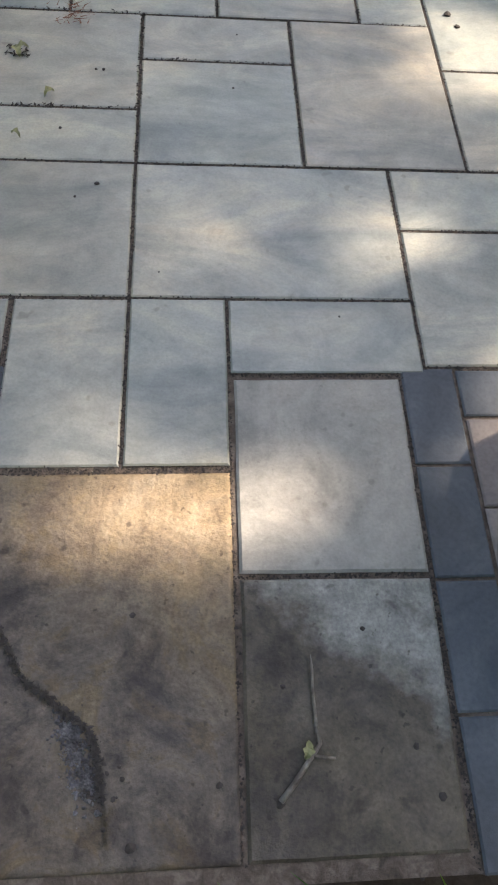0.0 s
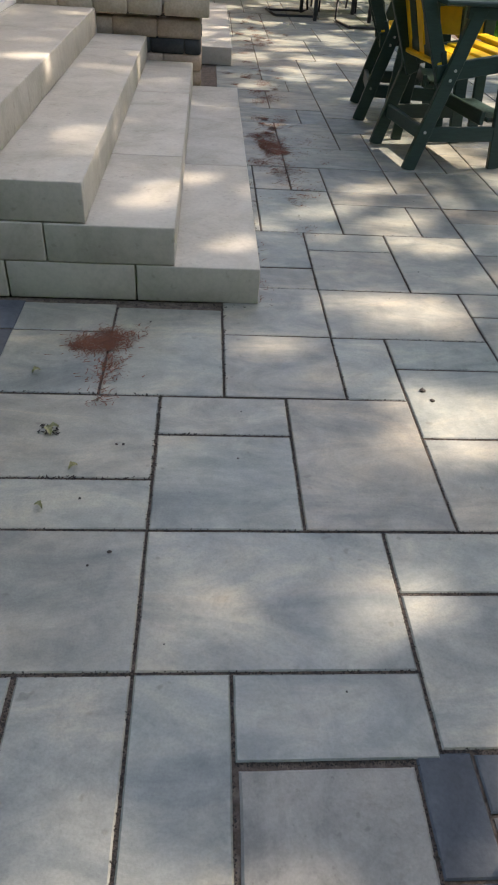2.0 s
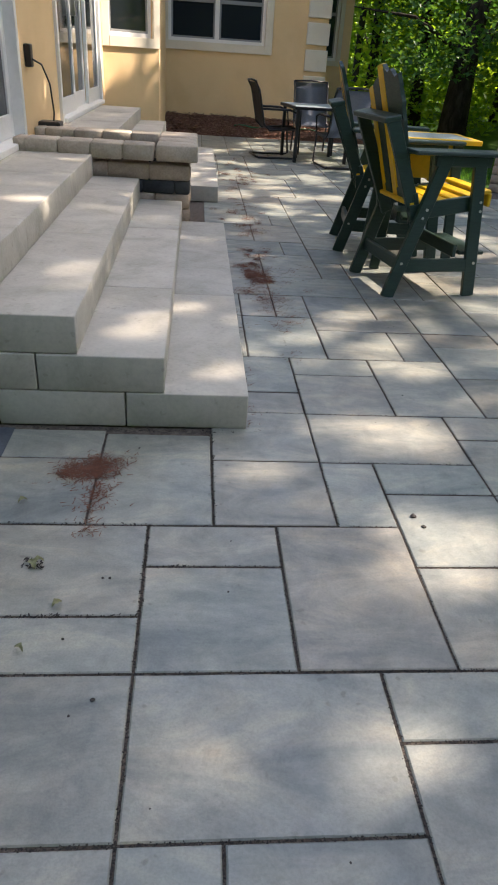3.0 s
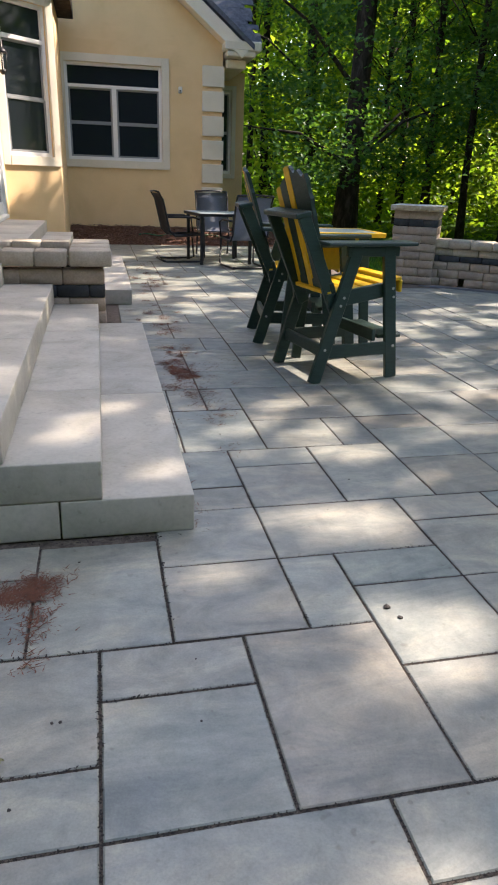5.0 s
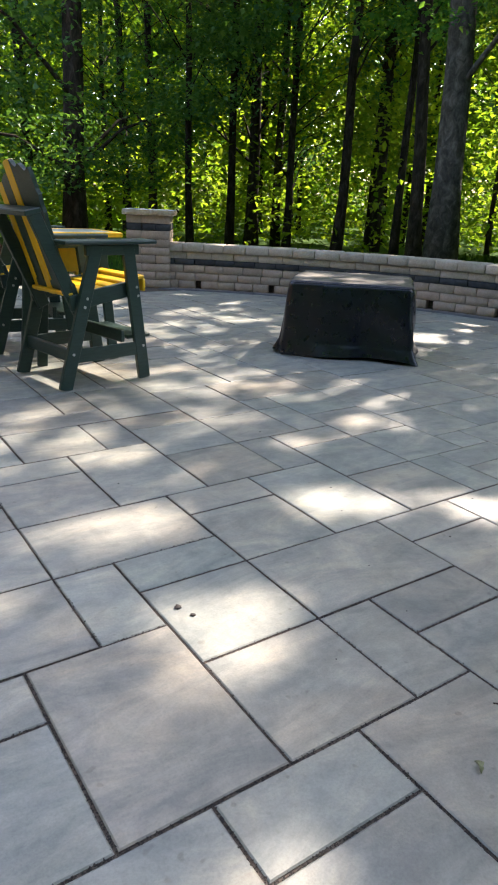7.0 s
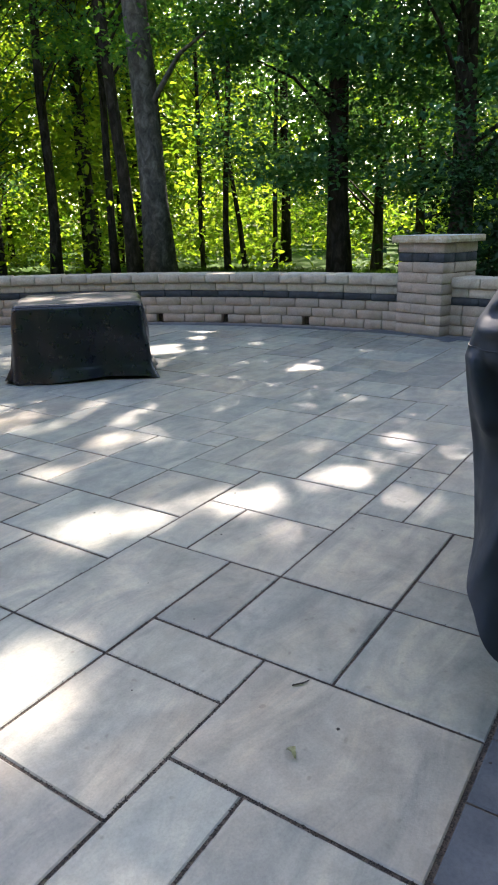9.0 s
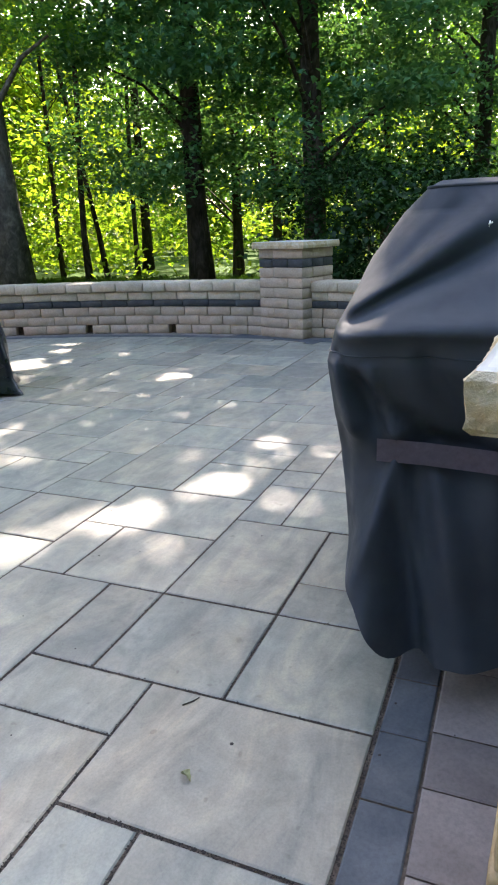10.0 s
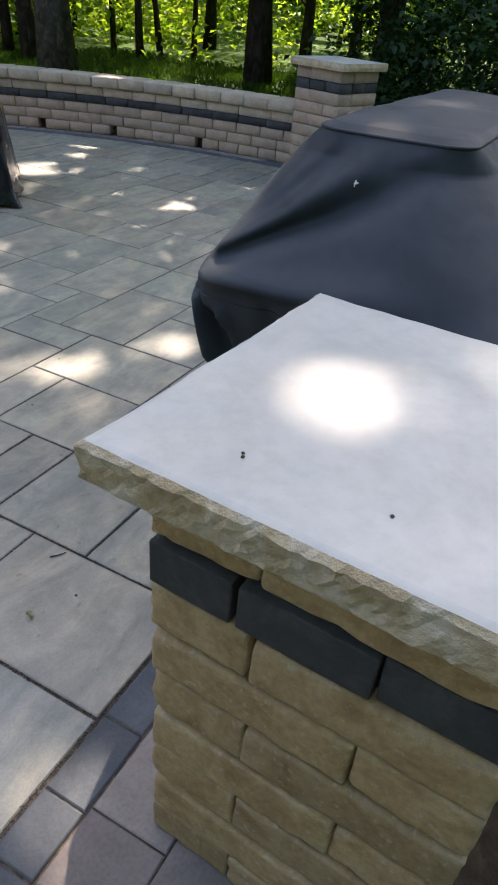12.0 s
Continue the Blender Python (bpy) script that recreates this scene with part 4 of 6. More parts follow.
# gable wing
YG = 13.5
M_GABLE = Matrix.Translation((-0.75, YG, 0))
wall_with_openings("wall_gable", 3.22, -0.1, 3.45, [(0.31, 1.46, 2.07, 3.09)], 0.22, M_GABLE, "tan stucco gable wall with cream quoins", STUCCO)
window("window_2", M_GABLE @ pose(0.31, 0, 1.46), 1.76, 1.63, 0.135, "white double sash window with transom and cream casing", 0.30, 2, True, True)
bm = bmesh.new()
front = [bm.verts.new((x, YG + 0.0, z)) for x, z in ((-0.75, 3.45), (2.47, 3.45), (2.47, 3.5), (-0.75, 6.02))]
back = [bm.verts.new((v.co.x, YG + 0.22, v.co.z)) for v in front]
bm.faces.new(front)
bm.faces.new(back[::-1])
for i in range(4):
    bm.faces.new((front[i], back[i], back[(i + 1) % 4], front[(i + 1) % 4]))
bmesh.ops.recalc_face_normals(bm, faces=bm.faces)
tagged(part("wall_gable_top", bm, STUCCO), "tan stucco gable under the rake", "wall", kind="structure")
tagged(part("wall_gable_side", boxes((2.26, YG + 0.221, -0.1, 2.47, 18.0, 3.45), bevel=0), STUCCO), "tan stucco side of the gable wing", "wall", kind="structure")
quoins = tagged(empty("quoin_column"), "cream stucco quoins at the house corner", "quoins", kind="structure")
for i in range(7):
    z = 0.26 + i * 0.425
    part("quoin", boxes((2.08, YG - 0.045, z, 2.50, YG - 0.001, z + 0.35), bevel=0.01), TRIM, quoins)
rake = tagged(empty("rake_board"), "cream rake board and gutter along the gable", "trim", kind="structure")
bm = bmesh.new()
beam(bm, (2.85, YG - 0.30, 3.36), (-0.9, YG - 0.30, 6.30), 0.03, 0.2)
part("board", bm, TRIM, rake)
bm = bmesh.new()
beam(bm, (2.8, YG - 0.13, 3.30), (-0.9, YG - 0.13, 6.19), 0.36, 0.07)
part("rake_soffit", bm, TRIM, rake)
part("gutter", boxes((2.45, YG - 0.32, 3.40, 3.14, YG + 2.2, 3.56), (2.5, YG - 0.29, 3.30, 3.04, YG + 2.2, 3.40), (2.52, YG - 0.1, 3.13, 2.90, YG + 1.9, 3.28), bevel=0.02), TRIM, rake)
# wing set back behind the corner
wall_with_openings("wall_back", 0.77, -0.1, 3.3, [(0.12, 1.3, 0.5, 2.95)], 0.2, Matrix.Translation((2.47, 15.2, 0)), "tan stucco wall set back behind the corner", STUCCO)
window("window_3", Matrix.Translation((2.59, 15.2, 1.3)), 0.38, 1.65, 0.09, "narrow white window set back behind the corner", 0.0, 1)
roof = tagged(empty("shingle_roof"), "blue-grey asphalt shingle roof", "roof", kind="structure")
bm = bmesh.new()
vs = [bm.verts.new(p) for p in ((0.2, 14.6, 3.62), (3.3, 14.6, 3.62), (3.3, 19.5, 8.0), (0.2, 19.5, 8.0))]
bm.faces.new(vs)
r = bmesh.ops.extrude_face_region(bm, geom=bm.faces[:])
bmesh.ops.translate(bm, vec=(0, 0, -0.12), verts=[v for v in r["geom"] if isinstance(v, bmesh.types.BMVert)])
bmesh.ops.recalc_face_normals(bm, faces=bm.faces)
part("roof_deck", bm, SHINGLE, roof)
bm = bmesh.new()
slope = math.atan2(4.38, 4.9)
rng = random.Random(2)
for i in range(24):
    s = i * 0.14
    x = 0.3 - 0.15 * (i % 2)
    while x < 3.25:
        wd = rng.uniform(0.22, 0.34)
        y, z = 14.6 + s * math.cos(slope), 3.625 + s * math.sin(slope)
        mm = Matrix.Translation((0, y, z)) @ Matrix.Rotation(slope, 4, "X")
        box(bm, x, 0, 0, x + wd - 0.008, 0.17, rng.uniform(0.008, 0.016), mm)
        x += wd
tagged(part("shingles", bm, SHINGLE, roof), kind="stuff")
bm = bmesh.new()
vs = [bm.verts.new(p) for p in ((3.0, YG - 0.34, 3.42), (3.0, 18, 3.42), (-0.9, 18, 6.48), (-0.9, YG - 0.34, 6.48))]
bm.faces.new(vs)
r = bmesh.ops.extrude_face_region(bm, geom=bm.faces[:])
bmesh.ops.translate(bm, vec=(0, 0, 0.09), verts=[v for v in r["geom"] if isinstance(v, bmesh.types.BMVert)])
bmesh.ops.recalc_face_normals(bm, faces=bm.faces)
part("wing_roof", bm, SHINGLE, roof)

# mulch bed along the gable
bm = bmesh.new()
n, k = 40, 8
grid = [[bm.verts.new((-0.9 + 4.4 * i / n, 12.62 + (YG + 0.1 - 12.62) * j / k, -0.02 + 0.30 * math.sin(min(1, j / k) * 1.5) + 0.03 * noise.noise((i * 0.7, j * 0.9, 3)))) for i in range(n + 1)] for j in range(k + 1)]
for j in range(k):
    for i in range(n):
        bm.faces.new((grid[j][i], grid[j][i + 1], grid[j + 1][i + 1], grid[j + 1][i])).smooth = True
tagged(part("mulch_bed", bm, MULCH), "red-brown bark mulch bed along the house wall", "mulch", kind="structure")

rng = random.Random(40)
bm = bmesh.new()
for i in range(1700):
    px, py = rng.uniform(-0.8, 3.4), rng.uniform(12.6, 13.44)
    pz = -0.005 + 0.30 * math.sin((py - 12.62) / 0.98 * 1.5) + rng.uniform(-0.005, 0.02)
    a, ln, wd = rng.uniform(0, 6.28), rng.uniform(0.012, 0.045), rng.uniform(0.004, 0.012)
    ca, sa = math.cos(a), math.sin(a)
    bm.faces.new([bm.verts.new((px + u * ln * ca - v * wd * sa, py + u * ln * sa + v * wd * ca, pz + rng.uniform(-0.012, 0.016))) for u, v in ((-1, -1), (1, -0.6), (0.9, 0.8), (-0.8, 1))])
tagged(part("mulch_chips", bm, MULCH_CHIP), "loose shredded bark chips on the mulch bed", "mulch", kind="stuff")

# small fixtures of the house
lantern = tagged(empty("wall_lantern", -1.12, 10.12, 2.62), "black metal carriage lantern beside the door", "lantern")
bm = bmesh.new()
tube(bm, [(-0.12, 0, 0.16), (-0.06, 0, 0.24), (0, 0, 0.2), (0, 0, 0.12)], 0.012, 6)
part("bracket", bm, BLACK_METAL, lantern)
bm = bmesh.new()
tube(bm, [(0, 0, 0.13), (0, 0, 0.1), (0, 0, 0.06)], [0.015, 0.05, 0.085], 8)
part("hood", bm, BLACK_METAL, lantern)
bm = bmesh.new()
for a in range(4):
    x, y = 0.07 * math.cos(a * math.pi / 2), 0.07 * math.sin(a * math.pi / 2)
    tube(bm, [(x, y, 0.06), (x * 0.6, y * 0.6, -0.16)], 0.006, 5)
tube(bm, [(0, 0, -0.14), (0, 0, -0.17), (0, 0, -0.2)], [0.05, 0.04, 0.008], 8)
part("cage", bm, BLACK_METAL, lantern)
cam_box = tagged(empty("security_sensor", 1.66, YG, 2.72), "small white security sensor on the stucco wall", "sensor")
part("housing", boxes((-0.035, -0.07, -0.05, 0.035, 0.0, 0.06), bevel=0.012), WHITE, cam_box)
part("lens", boxes((-0.015, -0.074, -0.03, 0.015, -0.068, 0.0), bevel=0.001), BLACK_METAL, cam_box)
outlet = tagged(empty("wall_outlet", XW, 5.45, 1.2), "black outdoor outlet box with hanging cable", "outlet")
part("outlet_box", boxes((0.0, -0.05, -0.08, 0.05, 0.05, 0.08), bevel=0.008), BLACK_METAL, outlet)
bm = bmesh.new()
tube(bm, [(0.04, 0.0, -0.02), (0.10, 0.10, -0.06), (0.13, 0.22, -0.2), (0.14, 0.26, -0.42), (0.13, 0.25, -0.5)], 0.007, 6)
part("cable", bm, BLACK_METAL, outlet)
trafo = tagged(empty("transformer_box", XW + 0.12, 5.68, 0.0), "black garden lighting transformer box", "transformer")
part("body", boxes((-0.1, -0.09, 0.0, 0.08, 0.09, 0.72), bevel=0.01), BLACK_METAL, trafo)
bm = bmesh.new()
tube(bm, [(0.8 + 0.09 * i, 12.95 + 0.10 * math.sin(i * 1.3), 0.16 + 0.012 * math.sin(i)) for i in range(18)], 0.012, 6)
tagged(part("garden_hose", bm, HOSE), "green garden hose lying on the mulch", "hose")


# ---- furniture ----
def bar_chair(x, y, rz, label):
    """Tall slatted chair: green frame, seat and back slats alternately yellow and green. Faces local +x."""
    c = tagged(empty("bar_chair", x, y, 0, rz), label, "chair", "tall chairs")
    for s in (-1, 1):
        yy = 0.275 * s
        bm = bmesh.new()
        beam(bm, (0.315, yy, 0.0), (0.20, yy, 0.865), 0.032, 0.085, (1, 0, 0))
        front = part("front_leg", bm, GREEN, c)
        bm = bmesh.new()
        beam(bm, (-0.275, yy, 0.0), (-0.02, yy, 0.865), 0.032, 0.085, (1, 0, 0))
        rear = part("rear_leg", bm, GREEN, c)
        bm = bmesh.new()
        beam(bm, (-0.20, yy * 0.88, 0.52), (0.27, yy * 0.88, 0.595), 0.03, 0.095)
        part("seat_rail", bm, GREEN, c)
        bm = bmesh.new()
        beam(bm, (-0.23, yy, 0.205), (0.30, yy, 0.205), 0.026, 0.085)
        part("side_stretcher", bm, GREEN, c)
        bm = bmesh.new()
        box(bm, -0.27, yy - 0.075, 0.866, 0.375, yy + 0.075, 0.892, None, 0.01, 2)
        part("armrest", bm, GREEN, c)
        bm = bmesh.new()
        beam(bm, (-0.12, yy * 0.82, 0.44), (-0.39, yy * 0.82, 1.03), 0.03, 0.08, (1, 0, 0))
        part("back_post", bm, GREEN, c)
        bm = bmesh.new()
        beam(bm, (-0.1, yy, 0.83), (0.28, yy, 0.83), 0.03, 0.06)
        part("arm_rail", bm, GREEN, c)
        for px, pz in ((0.255, 0.60), (0.265, 0.545), (-0.105, 0.55), (-0.125, 0.5), (0.30, 0.22), (-0.215, 0.22)):
            bm = bmesh.new()
            tube(bm, [(px, yy + 0.016 * s, pz), (px, yy + 0.021 * s, pz)], 0.009, 8)
            part("screw", bm, STEEL, front if px > 0 else rear)
    for i in range(6):
        t = i / 5
        bm = bmesh.new()
        box(bm, -0.041, -0.245, -0.012, 0.041, 0.245, 0.012, pose(-0.16 + 0.468 * t, 0, 0.575 + 0.078 * t - 0.02 * math.sin(t * 3.1), 0, -9 + 6 * t), 0.005)
        part("seat_slat", bm, YELLOW, c)
    bm = bmesh.new()
    box(bm, 0.335, -0.245, 0.565, 0.359, 0.245, 0.645, None, 0.006)
    part("seat_front", bm, YELLOW, c)
    # fan back with scalloped tops
    foot, top = Vector((-0.155, 0, 0.55)), Vector((-0.395, 0, 1.29))
    lean = math.atan2(foot.x - top.x, top.z - foot.z)
    # slats from the far to the near side: middle, half width, height at either side, colour
    for u, wt, h0, h1, mat in ((0.198, 0.034, 0.655, 0.675, YELLOW), (0.112, 0.048, 0.68, 0.73, GREEN), (0.024, 0.038, 0.785, 0.80, YELLOW), (-0.116, 0.098, 0.785, 0.745, GREEN)):
        bm = bmesh.new()
        n = 12
        wide = mat is GREEN and wt > 0.06
        arc = []
        for k in range(n + 1):
            s = k / n
            arc.append((wt - 2 * wt * s, h0 + (h1 - h0) * s + (0.014 * math.cos(4 * math.pi * s) if wide else 0.006 * math.sin(math.pi * s))))
        outline = [(-wt * 0.8, 0), (wt * 0.8, 0)] + arc
        if wide:
            outline += [(-wt - 0.022 * math.sin(math.pi * k / 9) * (1 if k < 9 else 0) * abs(math.sin(3 * math.pi * k / 9 + 0.5)), h1 - 0.30 * k / 9) for k in range(1, 10)]
        a = [bm.verts.new((0.012, px, pz)) for px, pz in outline]
        b = [bm.verts.new((-0.012, px, pz)) for px, pz in outline]
        bm.faces.new(a)
        bm.faces.new(b[::-1])
        m = len(outline)
        for k in range(m):
            bm.faces.new((a[k], b[k], b[(k + 1) % m], a[(k + 1) % m]))
        bmesh.ops.recalc_face_normals(bm, faces=bm.faces)
        mm = Matrix.Translation(foot) @ Matrix.Rotation(-lean, 4, "Y") @ Matrix.Translation((0, u, 0))
        bmesh.ops.transform(bm, matrix=mm, verts=bm.verts)
        part("back_slat", bm, mat, c, "yellow slat" if mat is YELLOW else "")
    bm = bmesh.new()
    box(bm, -0.016, -0.25, -0.04, 0.016, 0.25, 0.04, pose(-0.165, 0, 0.60, 0, -math.degrees(lean)), 0.005)
    part("back_rail", bm, GREEN, c)
    bm = bmesh.new()
    box(bm, -0.075, -0.245, -0.016, 0.03, 0.245, 0.016, pose(-0.375, 0, 1.045, 0, -12), 0.006)
    part("top_rail", bm, GREEN, c)
    part("rear_stretcher", boxes((-0.235, -0.26, 0.17, -0.205, 0.26, 0.25), bevel=0.005), GREEN, c)
    part("front_stretcher", boxes((0.15, -0.26, 0.25, 0.18, 0.26, 0.33), bevel=0.005), GREEN, c)
    bm = bmesh.new()
    box(bm, 0.20, -0.255, 0.265, 0.385, 0.255, 0.29, None, 0.006)
    part("footrest", bm, GREEN, c)
    return c


bar_chair(1.585, 3.77, 10.5, "tall green and yellow slatted patio chair near the steps")
bar_chair(1.555, 4.83, -7, "tall green and yellow slatted patio chair beside its twin")
bt = tagged(empty("bar_table", 1.70, 4.30, 0, 2), "tall side table with grey top and yellow rim", "table")
part("tabletop", boxes((-0.29, -0.20, 0.878, 0.29, 0.20, 0.898), bevel=0.004), TABLE_GREY, bt)
part("rim", boxes((-0.33, -0.24, 0.868, 0.33, -0.2, 0.9), (-0.33, 0.2, 0.868, 0.33, 0.24, 0.9), (-0.33, -0.2, 0.868, -0.29, 0.2, 0.9), (0.29, -0.2, 0.868, 0.33, 0.2, 0.9), bevel=0.004), YELLOW, bt)
part("apron", boxes((-0.24, -0.012, 0.62, 0.24, 0.012, 0.868), bevel=0.004), YELLOW, bt)
for sx in (-1, 1):
    for sy in (-1, 1):
        bm = bmesh.new()
        beam(bm, (sx * 0.27, sy * 0.17, 0), (sx * 0.2, sy * 0.15, 0.868), 0.03, 0.07, (1, 0, 0))
        part("leg", bm, GREEN, bt)


def sling_chair(x, y, rz, sled, label, cloth=SLING):
    c = tagged(empty("sling_chair", x, y, 0, rz), label, "chair", "sling chairs round the table")
    for s in (-1, 1):
        yy = 0.27 * s
        bm = bmesh.new()
        if sled:
            tube(bm, [(0.22, yy, 0.40), (0.26, yy, 0.03), (0.2, yy, 0.015), (-0.32, yy, 0.015), (-0.34, yy, 0.03)], 0.015, 8)
        else:
            tube(bm, [(-0.2, yy, 0.42), (-0.3, yy, 0.0)], 0.015, 8)
            part("leg", bm, BLACK_METAL, c)
            bm = bmesh.new()
            tube(bm, [(0.22, yy, 0.62), (0.26, yy, 0.0)], 0.015, 8)
        part("leg", bm, BLACK_METAL, c)
        bm = bmesh.new()
        tube(bm, [(0.26, yy, 0.41), (-0.18, yy, 0.38), (-0.26, yy, 0.46), (-0.36, yy, 0.9), (-0.42, yy, 1.0)], 0.014, 8)
        part("side_rail", bm, BLACK_METAL, c)
        bm = bmesh.new()
        tube(bm, [(-0.3, yy * 1.05, 0.66), (0.1, yy * 1.1, 0.66), (0.22, yy * 1.1, 0.62), (0.24, yy, 0.42)], 0.016, 8)
        part("armrest", bm, BLACK_METAL, c)
    bm = bmesh.new()
    prof = [(0.26, 0.42), (0.05, 0.385), (-0.18, 0.39), (-0.27, 0.48), (-0.36, 0.9), (-0.41, 0.985)]
    rows = [[bm.verts.new((px + dz * 0.0, yy, pz + dz)) for yy in (-0.255, 0, 0.255)] for dz in (0.0,) for px, pz in prof]
    for r0, r1 in zip(rows, rows[1:]):
        for i in range(2):
            bm.faces.new((r0[i], r0[i + 1], r1[i + 1], r1[i])).smooth = True
    bmesh.ops.solidify(bm, geom=bm.faces[:], thickness=0.008)
    part("sling", bm, cloth, c)
    bm = bmesh.new()
    tube(bm, [(-0.42, -0.27, 1.0), (-0.43, 0, 1.015), (-0.42, 0.27, 1.0)], 0.014, 8)
    part("top_rail", bm, BLACK_METAL, c)
    if sled:
        bm = bmesh.new()
        tube(bm, [(-0.34, -0.27, 0.02), (-0.34, 0.27, 0.02)], 0.015, 8)
        part("base_bar", bm, BLACK_METAL, c)
    return c


sling_chair(1.30, 10.15, 8, True, "black metal sling chair on a sled base by the table", SLING_BLACK)
sling_chair(2.12, 9.45, 100, True, "grey sling chair with its back to the patio")
sling_chair(1.95, 10.85, -85, False, "grey sling chair behind the dining table")
tb = tagged(empty("dining_table", 1.85, 10.05, 0, 8), "square black metal patio dining table with grey top", "table")
part("tabletop", boxes((-0.42, -0.42, 0.715, 0.42, 0.42, 0.735), bevel=0.006), TABLE_GREY, tb)
part("table_frame", boxes((-0.44, -0.44, 0.69, 0.44, -0.42, 0.73), (-0.44, 0.42, 0.69, 0.44, 0.44, 0.73), (-0.44, -0.42, 0.69, -0.42, 0.42, 0.73), (0.42, -0.42, 0.69, 0.44, 0.42, 0.73), bevel=0.004), BLACK_METAL, tb)
for sx in (-1, 1):
    for sy in (-1, 1):
        part("leg", boxes((sx * 0.38 - 0.022, sy * 0.38 - 0.022, 0, sx * 0.38 + 0.022, sy * 0.38 + 0.022, 0.69), bevel=0.004), BLACK_METAL, tb)


# ---- covered things ----
def round_rect(x0, x1, y0, y1, r, n):
    """n points round a rectangle with rounded corners, evenly by angle share."""
    pts = []
    per = n // 4
    for cx, cy, a0 in ((x1 - r, y0 + r, -90), (x1 - r, y1 - r, 0), (x0 + r, y1 - r, 90), (x0 + r, y0 + r, 180)):
        for i in range(per // 2):
            a = radians(a0 + 90 * i / (per // 2 - 1))
            pts.append((cx + r * math.cos(a), cy + r * math.sin(a)))
        nxt = {-90: (x1, y1 - r), 0: (x0 + r, y1), 90: (x0, y0 + r), 180: (x1 - r, y0)}[a0]
        lx, ly = pts[-1]
        for i in range(1, per // 2 + 1):
            t = i / (per // 2 + 1)
            pts.append((lx + (nxt[0] - lx) * t, ly + (nxt[1] - ly) * t))
    return pts


def draped(levels, n, fold, seed, dome=0.0, creases=(), steps=6, seam_rows=(), hem=0.0):
    """A cloth cover lofted through levels (z, x0, x1, y0, y1, corner radius, share of the folds)."""
    bm = bmesh.new()
    rings = []
    fine = []
    for a, b in zip(levels, levels[1:]):
        for i in range(steps):
            t = i / steps
            fine.append([p + (q - p) * t for p, q in zip(a, b)])
    fine.append(levels[-1])
    for lv in fine:
        z, x0, x1, y0, y1, r, amt = lv
        ring = []
        mx, my = (x0 + x1) / 2, (y0 + y1) / 2
        for k, (px, py) in enumerate(round_rect(x0, x1, y0, y1, r, n)):
            d = Vector((px - mx, py - my))
            s = k / n
            w = math.sin(s * 2 * math.pi * 7 + 1.3 * math.sin(s * 23 + seed) + z * 3) + 0.6 * noise.noise((px * 6, py * 6, z * 2 + seed))
            w2 = noise.noise((px * 4 + z * 3, py * 4, z * 3.3 + seed * 2))
            d = d.normalized() * (fold * amt * w + fold * 0.7 * w2)
            if px < mx:
                for (ya, za), (yb, zb), push, wide in creases:
                    ey, ez = yb - ya, zb - za
                    u = min(1, max(0, ((py - ya) * ey + (z - za) * ez) / (ey * ey + ez * ez)))
                    wd = wide * (0.45 + 0.55 * u)
                    d.x += push * math.exp(-((py - ya - u * ey) ** 2 + (z - za - u * ez) ** 2) / (wd * wd)) * (0.5 + 0.5 * u) * (1 if zb < 0.7 else 1 - u ** 2)
            lap = min(1, max(0, (py - 0.10) / 0.16))
            up = hem * lap * lap * (3 - 2 * lap) * max(0, 1 - z / 0.55)
            ring.append(bm.verts.new((px + d.x, py + d.y, z + up + 0.012 * amt * math.sin(s * 2 * math.pi * 5 + seed) * (1 if z < 0.1 else 0) + 0.006 * w2)))
        rings.append(ring)
    m = len(rings[0])
    for r0, r1 in zip(rings, rings[1:]):
        for k in range(m):
            bm.faces.new((r0[k], r0[(k + 1) % m], r1[(k + 1) % m], r1[k])).smooth = True
    last = rings[-1]
    c = sum((v.co for v in last), Vector()) / m
    prev = last
    for s in (0.8, 0.55, 0.3, 0.1):
        ring = [bm.verts.new(c + (v.co - c) * s + Vector((0, 0, dome * (1 - s * s) + 0.006 * noise.noise(v.co * 5 * s)))) for v in last]
        for k in range(m):
            bm.faces.new((prev[k], prev[(k + 1) % m], ring[(k + 1) % m], ring[k])).smooth = True
        prev = ring
    bm.faces.new(prev)
    bmesh.ops.recalc_face_normals(bm, faces=bm.faces)
    return bm, *[[v.co.copy() for v in rings[k]] for k in seam_rows]


grill = tagged(empty("covered_grill", 2.35, -0.30, 0), "grill under a charcoal vinyl cover with a strap", "grill")
levels = [(0.11, -0.75, 0.80, -0.50, 0.285, 0.12, 0.9), (0.24, -0.715, 0.78, -0.50, 0.30, 0.13, 0.7), (0.56, -0.665, 0.77, -0.49, 0.32, 0.12, 0.3), (0.81, -0.745, 0.79, -0.51, 0.325, 0.09, 0.2), (0.885, -0.745, 0.79, -0.50, 0.315, 0.13, 0.12), (1.03, -0.61, 0.76, -0.40, 0.28, 0.25, 0.12), (1.14, -0.495, 0.72, -0.29, 0.215, 0.21, 0.05), (1.195, -0.45, 0.70, -0.235, 0.145, 0.08, 0.02), (1.21, -0.42, 0.68, -0.21, 0.12, 0.06, 0.0)]
